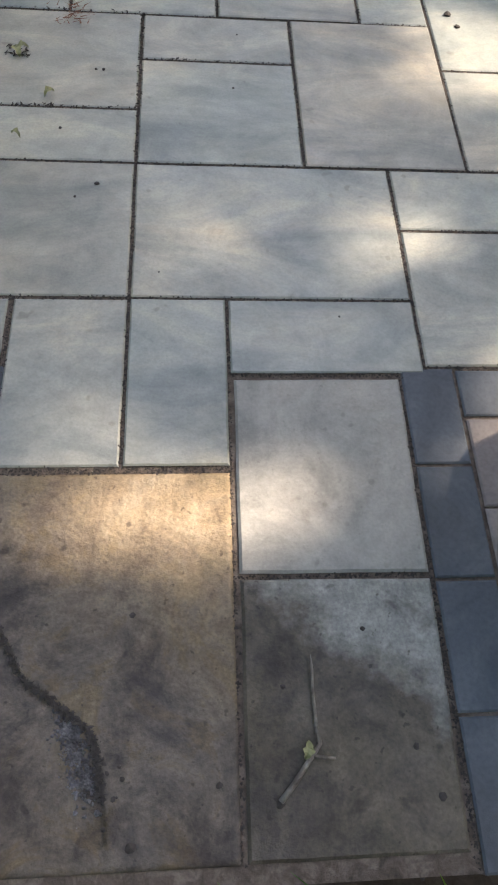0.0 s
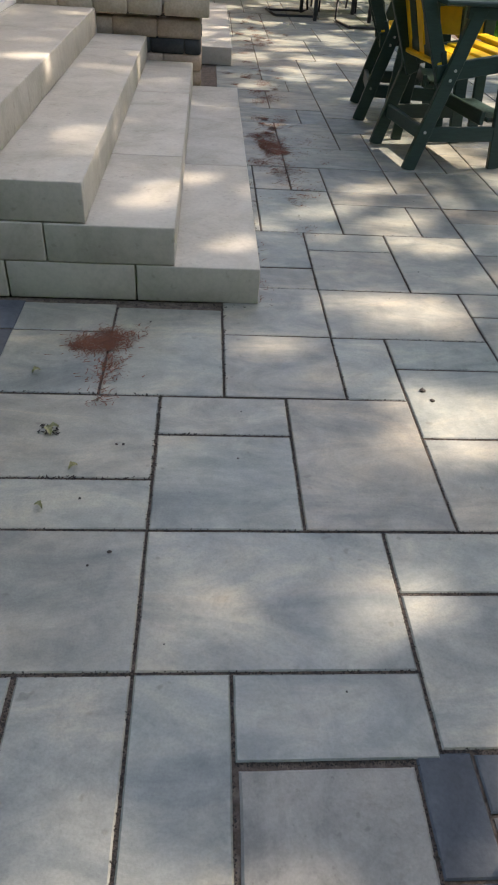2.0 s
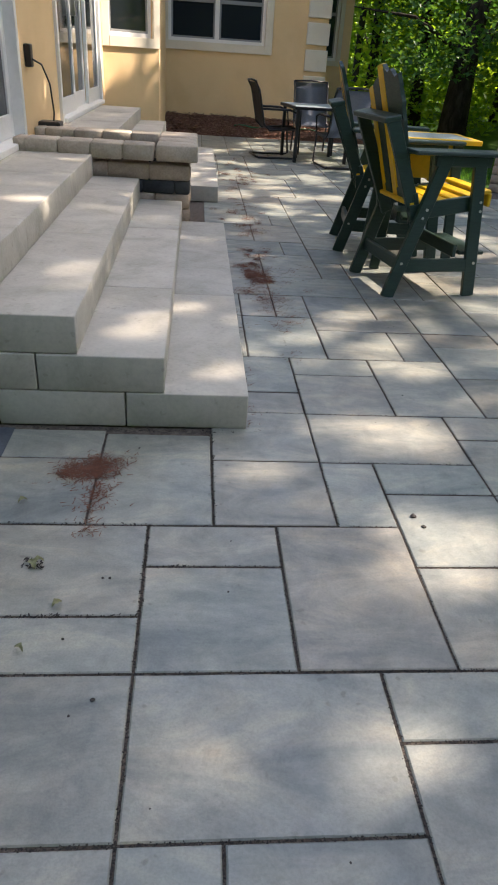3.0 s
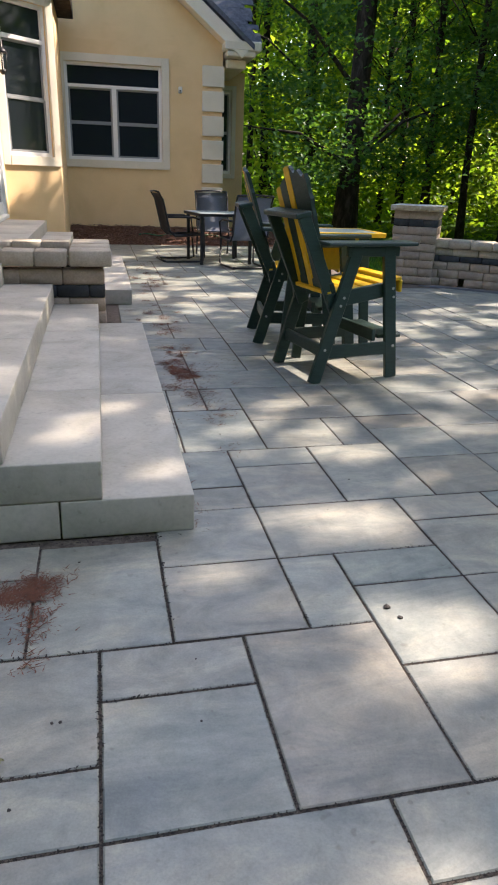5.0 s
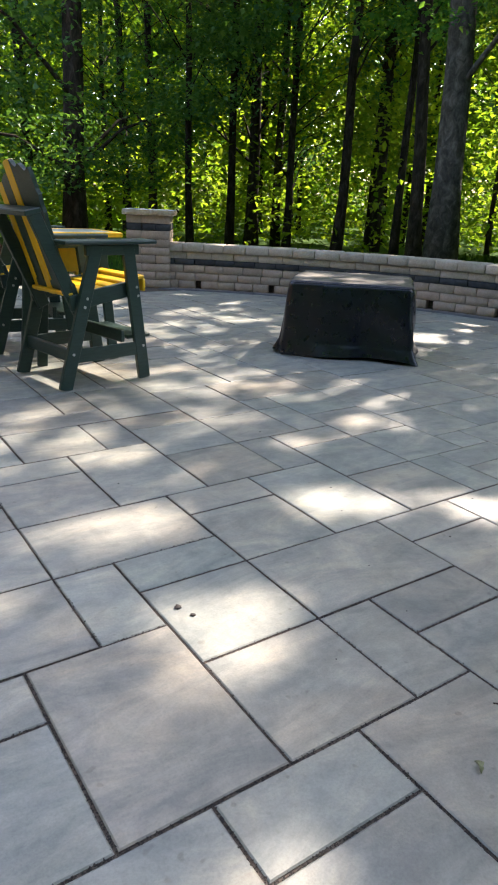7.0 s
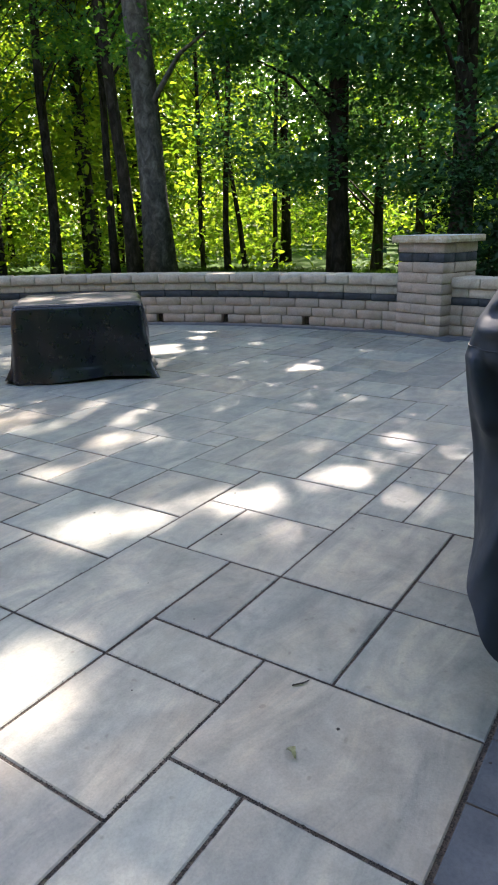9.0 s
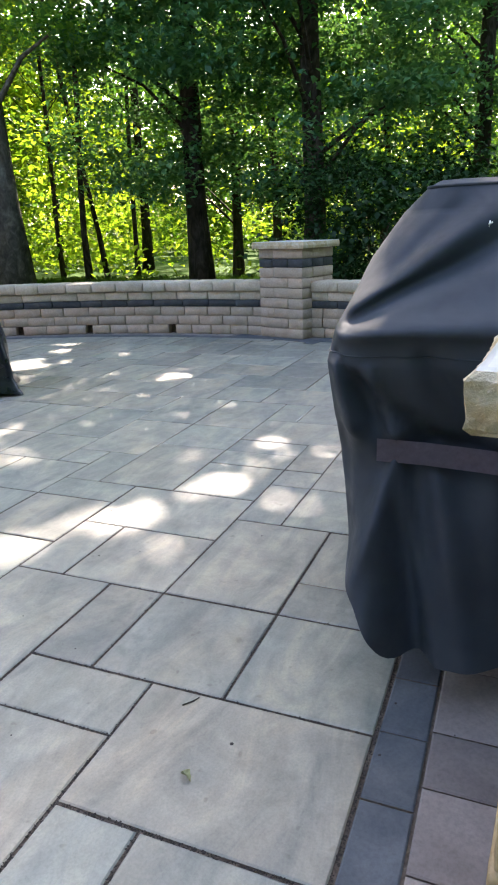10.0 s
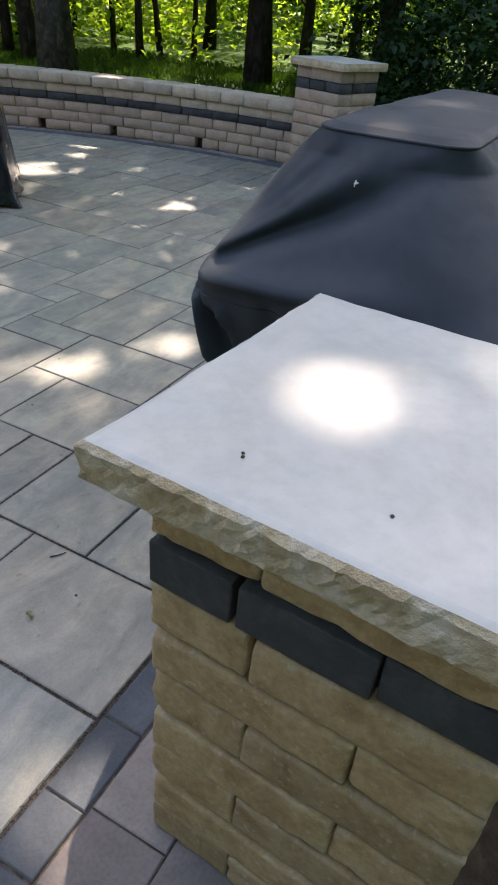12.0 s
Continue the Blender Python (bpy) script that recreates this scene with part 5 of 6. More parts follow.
creases = (((0.29, 0.83), (0.16, 0.62), 0.05, 0.03), ((0.21, 0.80), (0.15, 0.64), -0.04, 0.03), ((0.15, 0.5), (0.22, 0.05), -0.05, 0.06), ((0.29, 0.82), (0.25, 0.66), -0.04, 0.03), ((0.24, 0.78), (0.06, 0.62), 0.05, 0.03), ((0.15, 0.60), (0.27, 0.0), -0.06, 0.03), ((0.15, 0.60), (0.01, 0.02), -0.05, 0.035), ((0.16, 0.62), (0.15, 0.0), -0.095, 0.09), ((0.29, 0.64), (0.29, 0.1), 0.05, 0.05), ((0.16, 0.60), (0.06, 0.03), 0.06, 0.05), ((0.06, 0.57), (-0.05, 0.03), -0.07, 0.07), ((-0.12, 0.57), (-0.19, 0.03), 0.06, 0.06), ((0.16, 0.605), (-0.4, 0.57), 0.06, 0.055), ((0.08, 0.83), (-0.02, 0.64), 0.045, 0.05), ((-0.09, 0.83), (-0.10, 0.64), -0.03, 0.05), ((-0.24, 0.81), (-0.22, 0.62), 0.035, 0.05), ((0.27, 0.90), (-0.22, 1.16), 0.07, 0.04), ((0.27, 0.93), (-0.10, 1.18), -0.04, 0.035), ((0.20, 1.0), (0.02, 1.18), 0.03, 0.03), ((0.12, 1.05), (-0.06, 1.18), -0.02, 0.03), ((0.28, 0.88), (-0.30, 0.93), -0.05, 0.035))
cloth, seam, ridge = draped(levels, 360, 0.010, 4.0, 0.006, creases, 12, (40, 84), 0.22)
part("cover", cloth, COVER, grill)
bm = bmesh.new()
tube(bm, seam + seam[:1], 0.002, 5)
part("seam", bm, COVER, grill)
bm = bmesh.new()
tube(bm, ridge + ridge[:1], 0.0045, 6)
part("piping", bm, COVER, grill)
spot = min((v.co for v in grill.children[0].data.vertices), key=lambda q: (q - Vector((-0.534, -0.011, 1.099))).length)
bm = bmesh.new()
for a, b in (((0, 0.009, 0), (0.003, -0.006, 0.006)), ((0, 0.002, -0.004), (0.004, 0.0, 0.010))):
    tube(bm, [spot + Vector(a), spot + Vector(b)], 0.0022, 5)
part("scuff_mark", bm, WHITE, grill, "small white scuff")
bm = bmesh.new()
prof = [(-0.685, 0.19, 0.612), (-0.668, 0.08, 0.606), (-0.66, -0.04, 0.598), (-0.66, -0.16, 0.59), (-0.668, -0.26, 0.582), (-0.68, -0.34, 0.576)]
lo = [bm.verts.new((px - 0.034, py, pz - 0.028)) for px, py, pz in prof]
hi = [bm.verts.new((px - 0.036, py, pz + 0.028)) for px, py, pz in prof]
for i in range(len(prof) - 1):
    bm.faces.new((lo[i], lo[i + 1], hi[i + 1], hi[i]))
bmesh.ops.solidify(bm, geom=bm.faces[:], thickness=0.008)
part("strap", bm, STRAP, grill, "faded grey-purple strap")

pit = tagged(empty("covered_fire_pit", 3.96, 3.76, 0, -46), "square fire pit table under a black vinyl cover", "fire pit")
levels = [(0.016, -0.565, 0.565, -0.535, 0.535, 0.08, 1.1), (0.12, -0.53, 0.53, -0.51, 0.51, 0.07, 0.5), (0.45, -0.50, 0.50, -0.48, 0.48, 0.06, 0.25), (0.555, -0.485, 0.485, -0.465, 0.465, 0.05, 0.1), (0.58, -0.47, 0.47, -0.45, 0.45, 0.05, 0.05)]
cloth, seam = draped(levels, 200, 0.034, 9.0, 0.0, (), 8, (28,))
part("cover", cloth, COVER_BLACK, pit)
bm = bmesh.new()
tube(bm, seam + seam[:1], 0.004, 5)
part("seam", bm, COVER_BLACK, pit)


# ---- woods ----
# patches of sun on the patio: x, y, radius, at ground level along the sun's slant
SPOTS = [(0.945, 0.87, 0.19), (0.85, 0.93, 0.04), (1.78, 1.43, 0.10), (1.90, 1.36, 0.04), (1.67, 1.48, 0.05), (2.2, 1.17, 0.035), (2.31, 1.05, 0.038), (2.42, 1.0, 0.03), (2.16, 1.0, 0.03), (2.82, 0.78, 0.028), (2.70, 0.86, 0.03), (2.68, 0.53, 0.025), (2.62, 0.44, 0.03), (3.06, 0.86, 0.04), (3.4, 0.82, 0.025)]
# gaps standing in for window-reflected light on the slab before the steps and treads
SPOTS += [(x, y, 0.022) for x in (0.66, 0.78, 0.90, 1.02, 1.13) for y in (1.48, 1.6, 1.72)] + [(0.11, 1.66 + 0.1 * i, 0.06) for i in range(3)] + [(-0.38, 1.78 + 0.1 * i, 0.06) for i in range(3)] + [(-0.86, 1.86 + 0.1 * i, 0.055) for i in range(3)]
SPOTS += [(-1.44, 2.75, 0.06), (-1.43, 3.2, 0.06), (-1.40, 3.9, 0.05), (0.0, 4.0, 0.04), (-0.39, 3.9, 0.04)]
# the middle and the far end of the patio
SPOTS += [(2.05, 3.24, 0.07), (1.9, 3.3, 0.05), (3.03, 2.7, 0.04), (4.85, 2.17, 0.07), (5.3, 1.63, 0.06), (6.06, 4.16, 0.10), (3.11, 2.79, 0.03), (4.48, 1.2, 0.03), (1.13, 3.81, 0.06), (1.35, 4.04, 0.09), (3.4, 5.92, 0.22), (3.1, 6.1, 0.15), (2.99, 6.81, 0.2), (1.14, 6.84, 0.2), (0.52, 6.85, 0.15), (1.03, 7.44, 0.2), (4.26, 6.36, 0.14), (4.23, 7.12, 0.14), (5.67, 3.92, 0.08), (0.62, 4.42, 0.06), (3.7, 5.4, 0.12), (4.6, 4.9, 0.1), (2.6, 5.3, 0.12), (0.9, 6.3, 0.12), (1.6, 8.2, 0.2), (2.6, 8.2, 0.2), (0.9, 9.3, 0.25), (0.4, 10.5, 0.2), (1.9, 9.6, 0.2), (-1.3, 5.2, 0.12), (-1.2, 13.0, 0.2)]
rs = random.Random(12)
SPOTS += [(rs.uniform(0.5, 5.5), rs.uniform(3.4, 11.5), rs.uniform(0.03, 0.15)) for _ in range(90)]
SPOTS += [(rs.uniform(0.5, 6.2), rs.uniform(2.2, 8.5), rs.uniform(0.015, 0.055)) for _ in range(70)]
LAWN_SPOTS = [(0.15, -0.50, 0.10), (0.04, -0.47, 0.09), (-0.03, -0.53, 0.06), (0.27, -0.47, 0.07), (0.38, -0.44, 0.03), (0.46, -0.43, 0.03), (0.25, -0.36, 0.03), (0.72, -0.08, 0.03), (0.8, -0.05, 0.025), (0.84, -0.36, 0.13), (0.95, -0.33, 0.10), (0.71, -0.46, 0.12), (0.04, -0.45, 0.05), (0.08, -0.955, 0.09), (11.4, 6.9, 0.4), (12.6, 7.8, 0.5), (13.5, 6.2, 0.6), (12.4, 5.2, 0.4)]
# every gap is ragged: a core and smaller holes round it
rs = random.Random(31)
SPOTS = [q for x, y, r in SPOTS for q in [(x, y, r * 0.85)] + [(x + r * rs.uniform(0.7, 1.5) * math.cos(a), y + r * rs.uniform(0.7, 1.5) * math.sin(a), r * rs.uniform(0.15, 0.35)) for a in [rs.uniform(0, 6.28) for _ in range(4 if r > 0.09 else 0)]]] + LAWN_SPOTS
SPOT = np.array(SPOTS)


def keep_gaps(p, margin):
    """Which leaves stay, so that the sun comes through the gaps of the crowns."""
    gx, gy = p[:, 0] - SHADE.x * p[:, 2], p[:, 1] - SHADE.y * p[:, 2]
    ok = np.ones(len(p), bool)
    for x, y, r in SPOT:
        ok &= (gx - x) ** 2 + (gy - y) ** 2 > (r + margin) ** 2
    return ok


def shafts(p):
    """Leaves that stand outside the shafts of sun which reach the wood's undergrowth through the crowns."""
    gx, gy = p[:, 0] - SHADE.x * p[:, 2], p[:, 1] - SHADE.y * p[:, 2]
    f = np.sin(0.83 * gx + 0.5 * gy) + np.sin(1.07 * gy - 0.41 * gx + 1.7) + 0.8 * np.sin(1.9 * gx - 1.3 * gy + 0.6)
    over_patio = (np.hypot(gx - CX, gy - CY) < R_WALL + 7.5) & (gy < 8.6)
    return (f < 0.85) | (p[:, 2] < 2.5) | over_patio


def leaves(centres, size, rng, droop=0.4):
    """Folded leaves, each of two triangles a side, at the centres: vertices and faces."""
    n = len(centres)
    a = rng.uniform(0, 2 * np.pi, n)
    tilt = rng.normal(0, 0.42, n) - droop * 0.5
    d = np.stack([np.cos(a) * np.cos(tilt), np.sin(a) * np.cos(tilt), np.sin(tilt)], 1)
    up = np.stack([rng.normal(0, 0.34, n), rng.normal(0, 0.34, n), np.ones(n)], 1)
    s = np.cross(d, up)
    s /= np.linalg.norm(s, axis=1, keepdims=True)
    nrm = np.cross(s, d)
    ln = (size * rng.uniform(0.65, 1.25, n))[:, None]
    wd = ln * 0.36
    p0 = centres - d * ln * 0.5
    p1 = centres + s * wd + nrm * wd * 0.35 - d * ln * 0.05
    p2 = centres + d * ln * 0.5 - nrm * ln * 0.12
    p3 = centres - s * wd + nrm * wd * 0.35 - d * ln * 0.05
    v = np.stack([p0, p1, p2, p3], 1).reshape(-1, 3)
    f = np.arange(n * 4).reshape(n, 4)
    tri = np.concatenate([f[:, [0, 1, 2]], f[:, [0, 2, 3]]])
    return v, tri


def polar(az, d):
    return 0.1 + d * math.cos(radians(az)), -0.45 + d * math.sin(radians(az))


def trunk_mesh(x, y, dia, height, lean, limbs, seed):
    bm = bmesh.new()
    n = 9
    pts, rad = [], []
    for i in range(n):
        t = i / (n - 1)
        z = height * t
        pts.append((lean[0] * z + 0.10 * noise.noise((seed, z * 0.3, 0)), lean[1] * z + 0.10 * noise.noise((seed, z * 0.3, 5)), z - 0.1))
        rad.append(dia / 2 * (1.0 - 0.55 * t) * (1.35 if i == 0 else 1.0))
    tube(bm, pts, rad, 12)
    for q in limbs:
        way = np.array([q]) * np.linspace(0.1, 1, 12)[:, None] + np.array([[x, y, 0.0]])
        if not keep_gaps(way, 0.16).all():
            continue
        z = min(max(q[2] - 0.8 - 0.25 * math.hypot(q[0], q[1]), height * 0.12), height * 0.95)
        base = Vector((lean[0] * z, lean[1] * z, z))
        tip = Vector(q)
        mid = base.lerp(tip, 0.5) + Vector((0, 0, 0.25))
        r0 = max(0.014, dia * 0.12)
        tube(bm, [base, mid, tip], [r0, r0 * 0.6, r0 * 0.2], 5, False)
    return bm


def tree(az, d, dia, height, lean, low, high, spread, clumps, per, size, mat, label, seed, high_leaves=None):
    """One tree: a tapered trunk with limbs, and a crown of leaf clumps between the heights low and high."""
    x, y = polar(az, d)
    rng = np.random.default_rng(seed)
    t = tagged(empty("tree", x, y, -0.05), label, "tree", "woodland trees")
    z = low + (high - low) * rng.random(clumps) ** 0.8
    a = rng.uniform(0, 2 * np.pi, clumps)
    r = spread * np.sqrt(rng.random(clumps)) * (0.55 + 0.45 * np.sin(np.clip((z - low) / (high - low), 0, 1) * np.pi))
    c = np.stack([r * np.cos(a) + lean[0] * z, r * np.sin(a) + lean[1] * z, z], 1)
    hole = np.array([noise.noise(((q[0] + x) * 0.45, (q[1] + y) * 0.45, q[2] * 0.55)) for q in c])
    c = c[hole > (-0.26 if d < 18 else -0.18)]
    # keep crowns off the patio and the wall
    wx, wy = c[:, 0] + x, c[:, 1] + y
    c = c[np.hypot(wx - CX, wy - CY) > R_WALL + 1.6]
    bm = trunk_mesh(x, y, dia, height, lean, [tuple(q) for q in c[:14]], seed)
    part("trunk", bm, BARK_PALE if "grey-barked" in label else BARK, t)
    pts = np.repeat(c, per, axis=0) + rng.normal(0, 1, (len(c) * per, 3)) * np.array([0.5, 0.5, 0.16]) * (0.6 + 0.4 * spread / 2) * (0.68 if d < 21 else 1.0)
    if high_leaves is not None and len(high_leaves):
        pts = np.concatenate([pts, high_leaves - np.array([x, y, -0.05])])
        sizes = np.concatenate([np.full(len(pts) - len(high_leaves), size), np.full(len(high_leaves), 0.30)])
    else:
        sizes = np.full(len(pts), size)
    pts_w = pts + np.array([x, y, -0.05])
    ok = keep_gaps(pts_w, 0.06) & shafts(pts_w) & (pts_w[:, 2] > 0.25) & (pts_w[:, 0] > 3.5)
    pts, sizes = pts[ok], sizes[ok]
    v, f = leaves(pts, sizes, rng)
    mesh_np("crown", v, f, mat, t)
    return t


# unseen leaf clumps added to block stray sun: x, y, spread, leaves
SUN_BLOCKERS = [(1.3, 0.3, 0.12, 90), (1.6, 0.35, 0.12, 70), (1.22, 0.156, 0.10, 60), (0.27, -0.80, 0.05, 40), (2.28, 0.17, 0.10, 60), (1.27, -0.12, 0.06, 40), (1.08, -0.13, 0.07, 60), (0.0, -1.2, 0.07, 40)]
# the trees whose high crowns shade the patio share this roof of leaves
rng = np.random.default_rng(21)
N = 38000
gx, gy, gz = rng.uniform(-4.5, 8.5, N), rng.uniform(-4.5, 15, N), rng.uniform(8.8, 12.5, N)
roof_leaves = np.stack([gx + SHADE.x * gz, gy + SHADE.y * gz, gz], 1)
lump = np.array([noise.noise((p[0] * 0.8, p[1] * 0.8, 0.0)) for p in np.stack([gx, gy], 1)])
thin = rng.random(N)
roof_leaves = roof_leaves[(lump > -0.62) & ((gy < 1.9) | ((gx < 0.3) & (gy < 5.2)) | ((gx < -0.8) & (gy < 10.5)) | (thin < 0.37))]
close = np.concatenate([np.array([[x, y, 10.0]]) + rng.normal(0, 1, (n, 3)) * np.array([s, s, 0.8]) for x, y, s, n in SUN_BLOCKERS])
roof_leaves = np.concatenate([roof_leaves, close + np.outer(close[:, 2], (SHADE.x, SHADE.y, 0.0))])

SHADERS = [(40.6, 13.5, 0.55, 14, (-0.01, 0.035), "large grey-barked woodland tree behind the seat wall"), (25.9, 14.5, 0.44, 14, (-0.012, 0.02), "tall dark-barked tree with hanging oak foliage"), (16.7, 13.8, 0.46, 10.8, (0.0, 0.01), "tall straight dark tree behind the pillar"), (70.2, 15.0, 0.46, 13, (0.03, 0.0), "dark tree leaning at the wood's edge"), (4.0, 17.0, 0.4, 13, (0.0, 0.0), "tall tree at the wood's edge beyond the grill"), (57.8, 17.5, 0.2, 13, (0.0, 0.0), "dark slender tree in the woodland")]
homes = np.array([polar(s[0], s[1]) for s in SHADERS])
owner = np.argmin(((roof_leaves[:, None, :2] - homes[None]) ** 2).sum(2), axis=1)
LOW = [(4.0, 8, 2.6, 34, 2), (1.6, 7.5, 2.9, 85, 1), (1.2, 7.5, 3.0, 105, 1), (1.2, 7.5, 3.4, 78, 0), (1.0, 7.5, 3.2, 90, 1), (3.0, 7.5, 3.4, 50, 0)]
MATS = (LEAF_DARK, LEAF_BLUE, LEAF)
for i, ((az, d, dia, hgt, lean, label), (lo, hi, spread, clumps, mt)) in enumerate(zip(SHADERS, LOW)):
    tree(az, d, dia, hgt, lean, lo, hi, spread, int(clumps * 1.7), 170, 0.135 if mt == 1 else 0.12, MATS[mt], label, 100 + i, roof_leaves[owner == i])

# further trunks as they stand in the wood: direction, distance, thickness, lean
TRUNKS = [(49.0, 17.5, 0.26, -0.02), (45.9, 20, 0.26, 0.0), (42.7, 16, 0.32, 0.06), (44.3, 17, 0.2, 0.0), (46.4, 21, 0.24, 0.0), (37.1, 20, 0.13, 0.0), (35.1, 18, 0.16, -0.02), (33.6, 18.6, 0.13, 0.14), (31.2, 19, 0.13, -0.01), (30.3, 23, 0.32, 0.0), (53.1, 18, 0.2, 0.0), (54.0, 20, 0.24, 0.0), (56.0, 19, 0.34, 0.0), (61.0, 17, 0.17, 0.02), (64.0, 20, 0.26, 0.01), (66.0, 22, 0.26, 0.03), (73.2, 19, 0.3, 0.03), (77.0, 24, 0.3, 0.0), (22.9, 18, 0.26, 0.0), (19.5, 22, 0.3, 0.03), (11.0, 19, 0.25, 0.0), (8.0, 22, 0.3, -0.02)]
rr = random.Random(77)
for i, (az, d, dia, ln) in enumerate(TRUNKS):
    tree(az, d, dia, rr.uniform(9, 12), (-math.sin(radians(az)) * ln, math.cos(radians(az)) * ln), 2.0 if az > 50 else 1.0 if az < 27 else 4.4, 9.0, 3.0, 9 if 28 < az < 41 else 26 if az < 50 and az > 28 else 30, 120, 0.14, (LEAF, LEAF_BLUE, LEAF_DARK)[i % 3] if az > 44 else LEAF_DARK, "slender dark-barked woodland tree in summer leaf", 200 + i)
for i in range(30):
    az, d = rr.uniform(-8, 82), rr.uniform(22, 38)
    open_sky = 31 < az < 37
    tree(az, d, rr.uniform(0.12, 0.26), rr.uniform(9, 13), (rr.uniform(-0.03, 0.03), rr.uniform(-0.03, 0.03)), 2.2, 8.0 if open_sky else 12, 3.6, 90, 110, 0.22, LEAF_LIME if rr.random() < (0.9 if az > 45 else 0.4) else LEAF_DARK, "woodland tree in green summer leaf", 300 + i)

# shrubs behind the wall's end, the shade there put into their leaf colour
for i, (x, y, h, w) in enumerate(((9.0, 0.3, 1.5, 0.8), (9.6, 1.6, 1.9, 0.9), (10.6, -0.6, 1.7, 1.0), (11.2, 2.4, 2.2, 1.0), (12.0, 0.8, 2.3, 1.1), (10.0, -1.9, 1.6, 0.9), (12.6, -1.2, 2.2, 1.1))):
    rng = np.random.default_rng(700 + i)
    shrub = tagged(empty("shrub", x, y, -0.05), "leafy shrub behind the wall, its shade put into the leaf colour", "shrub", "shrubs behind the wall")
    bm = bmesh.new()
    c = np.stack([rng.normal(0, w * 0.5, 34), rng.normal(0, w * 0.5, 34), h * (0.12 + 0.88 * rng.random(34))], 1)
    for q in c[:10]:
        tube(bm, [(0, 0, 0), (q[0] * 0.4, q[1] * 0.4, q[2] * 0.6), tuple(q)], [0.018, 0.012, 0.005], 5, False)
    part("stems", bm, BARK, shrub)
    pts = np.repeat(c, 75, axis=0) + rng.normal(0, 1, (34 * 75, 3)) * np.array([0.2, 0.2, 0.13])
    pts = pts[pts[:, 2] > 0.06]
    v, f = leaves(pts, np.full(len(pts), 0.1), rng)
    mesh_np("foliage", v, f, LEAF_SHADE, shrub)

# undergrowth
rng = np.random.default_rng(5)
n = 1300
az, d = rng.uniform(-10, 84, n), rng.uniform(17, 44, n)
c = np.stack([0.1 + d * np.cos(np.radians(az)), -0.45 + d * np.sin(np.radians(az)), rng.uniform(0.0, 1, n) ** 1.5 * 4.0], 1)
patch = np.array([noise.noise((a * 0.22, q[2] * 0.5, e * 0.05)) for a, e, q in zip(az, d, c)])
c = c[patch > np.where(az < 29, 0.12, np.where(az < 41, -0.22, -0.4))]
pts = np.repeat(c, 60, axis=0) + rng.normal(0, 1, (len(c) * 60, 3)) * np.array([0.5, 0.5, 0.35])
pts = pts[(pts[:, 2] > 0.02)]
v, f = leaves(pts, np.full(len(pts), 0.2), rng)
tagged(mesh_np("undergrowth", v, f, LEAF_LIME), "undergrowth of the wood, its sunlit yellow-green put into the leaf colour", "undergrowth", kind="stuff")
# far woods, closing the view
n = 4200
az, d = rng.uniform(-30, 110, n), rng.uniform(40, 62, n)
c = np.stack([d * np.cos(np.radians(az)), d * np.sin(np.radians(az)), rng.uniform(0.0, 1, n) * np.where((az > 29) & (az < 39), 11, np.where((az > 81) & (az < 93), 3.5, 15))], 1)
pts = np.repeat(c, 40, axis=0) + rng.normal(0, 1, (n * 40, 3)) * np.array([1.3, 1.3, 0.7])
pts = pts[(pts[:, 2] > 0.05) & shafts(pts)]
v, f = leaves(pts, np.full(len(pts), 0.55), rng)
tagged(mesh_np("far_woods", v, f, LEAF_FAR), "dense green far woods beyond the trees", "woods", kind="stuff")

# unseen woods added behind house and walkway: close the place, dim light from behind
n = 2700
az = rng.uniform(110, 330, n)
near = (az > 188) & (az < 312)
d = np.where(near, rng.uniform(11, 20, n), rng.uniform(24, 40, n))
c = np.stack([d * np.cos(np.radians(az)), d * np.sin(np.radians(az)), rng.uniform(0.0, 1, n) * np.where(near, 13, 7)], 1)
pts = np.repeat(c, 36, axis=0) + rng.normal(0, 1, (n * 36, 3)) * np.array([1.0, 1.0, 0.7])
pts = pts[(pts[:, 2] > 0.05)]
v, f = leaves(pts, np.full(len(pts), 0.6), rng)
tagged(mesh_np("rear_woods", v, f, LEAF_DARK), "unseen dense green leaves round the rear that block sky light", "woods", kind="stuff")


# ---- litter and small plants ----
def scatter_needles(name, spots, label):
    rng = random.Random(len(spots))
    bm = bmesh.new()
    for x, y, rx, ry, n in spots:
        heaps = [(x + rng.gauss(0, rx), y + rng.gauss(0, ry), rng.uniform(0.01, 0.045)) for _ in range(14)]
        for _ in range(n):
            sx, sy, sr = rng.choice(heaps)
            px, py = sx + rng.gauss(0, sr), sy + rng.gauss(0, sr)
            a, ln = rng.uniform(0, math.pi), rng.uniform(0.006, 0.02)
            dx, dy, z = math.cos(a) * ln, math.sin(a) * ln, rng.uniform(0.002, 0.009)
            w = rng.uniform(0.0008, 0.0022)
            q = [bm.verts.new((px - dx + dy / ln * w, py - dy - dx / ln * w, z)), bm.verts.new((px + dx, py + dy, z + rng.uniform(-0.001, 0.004))), bm.verts.new((px - dx - dy / ln * w, py - dy + dx / ln * w, z + 0.001))]
            bm.faces.new(q)
    return tagged(part(name, bm, NEEDLE), label, "litter", kind="stuff")


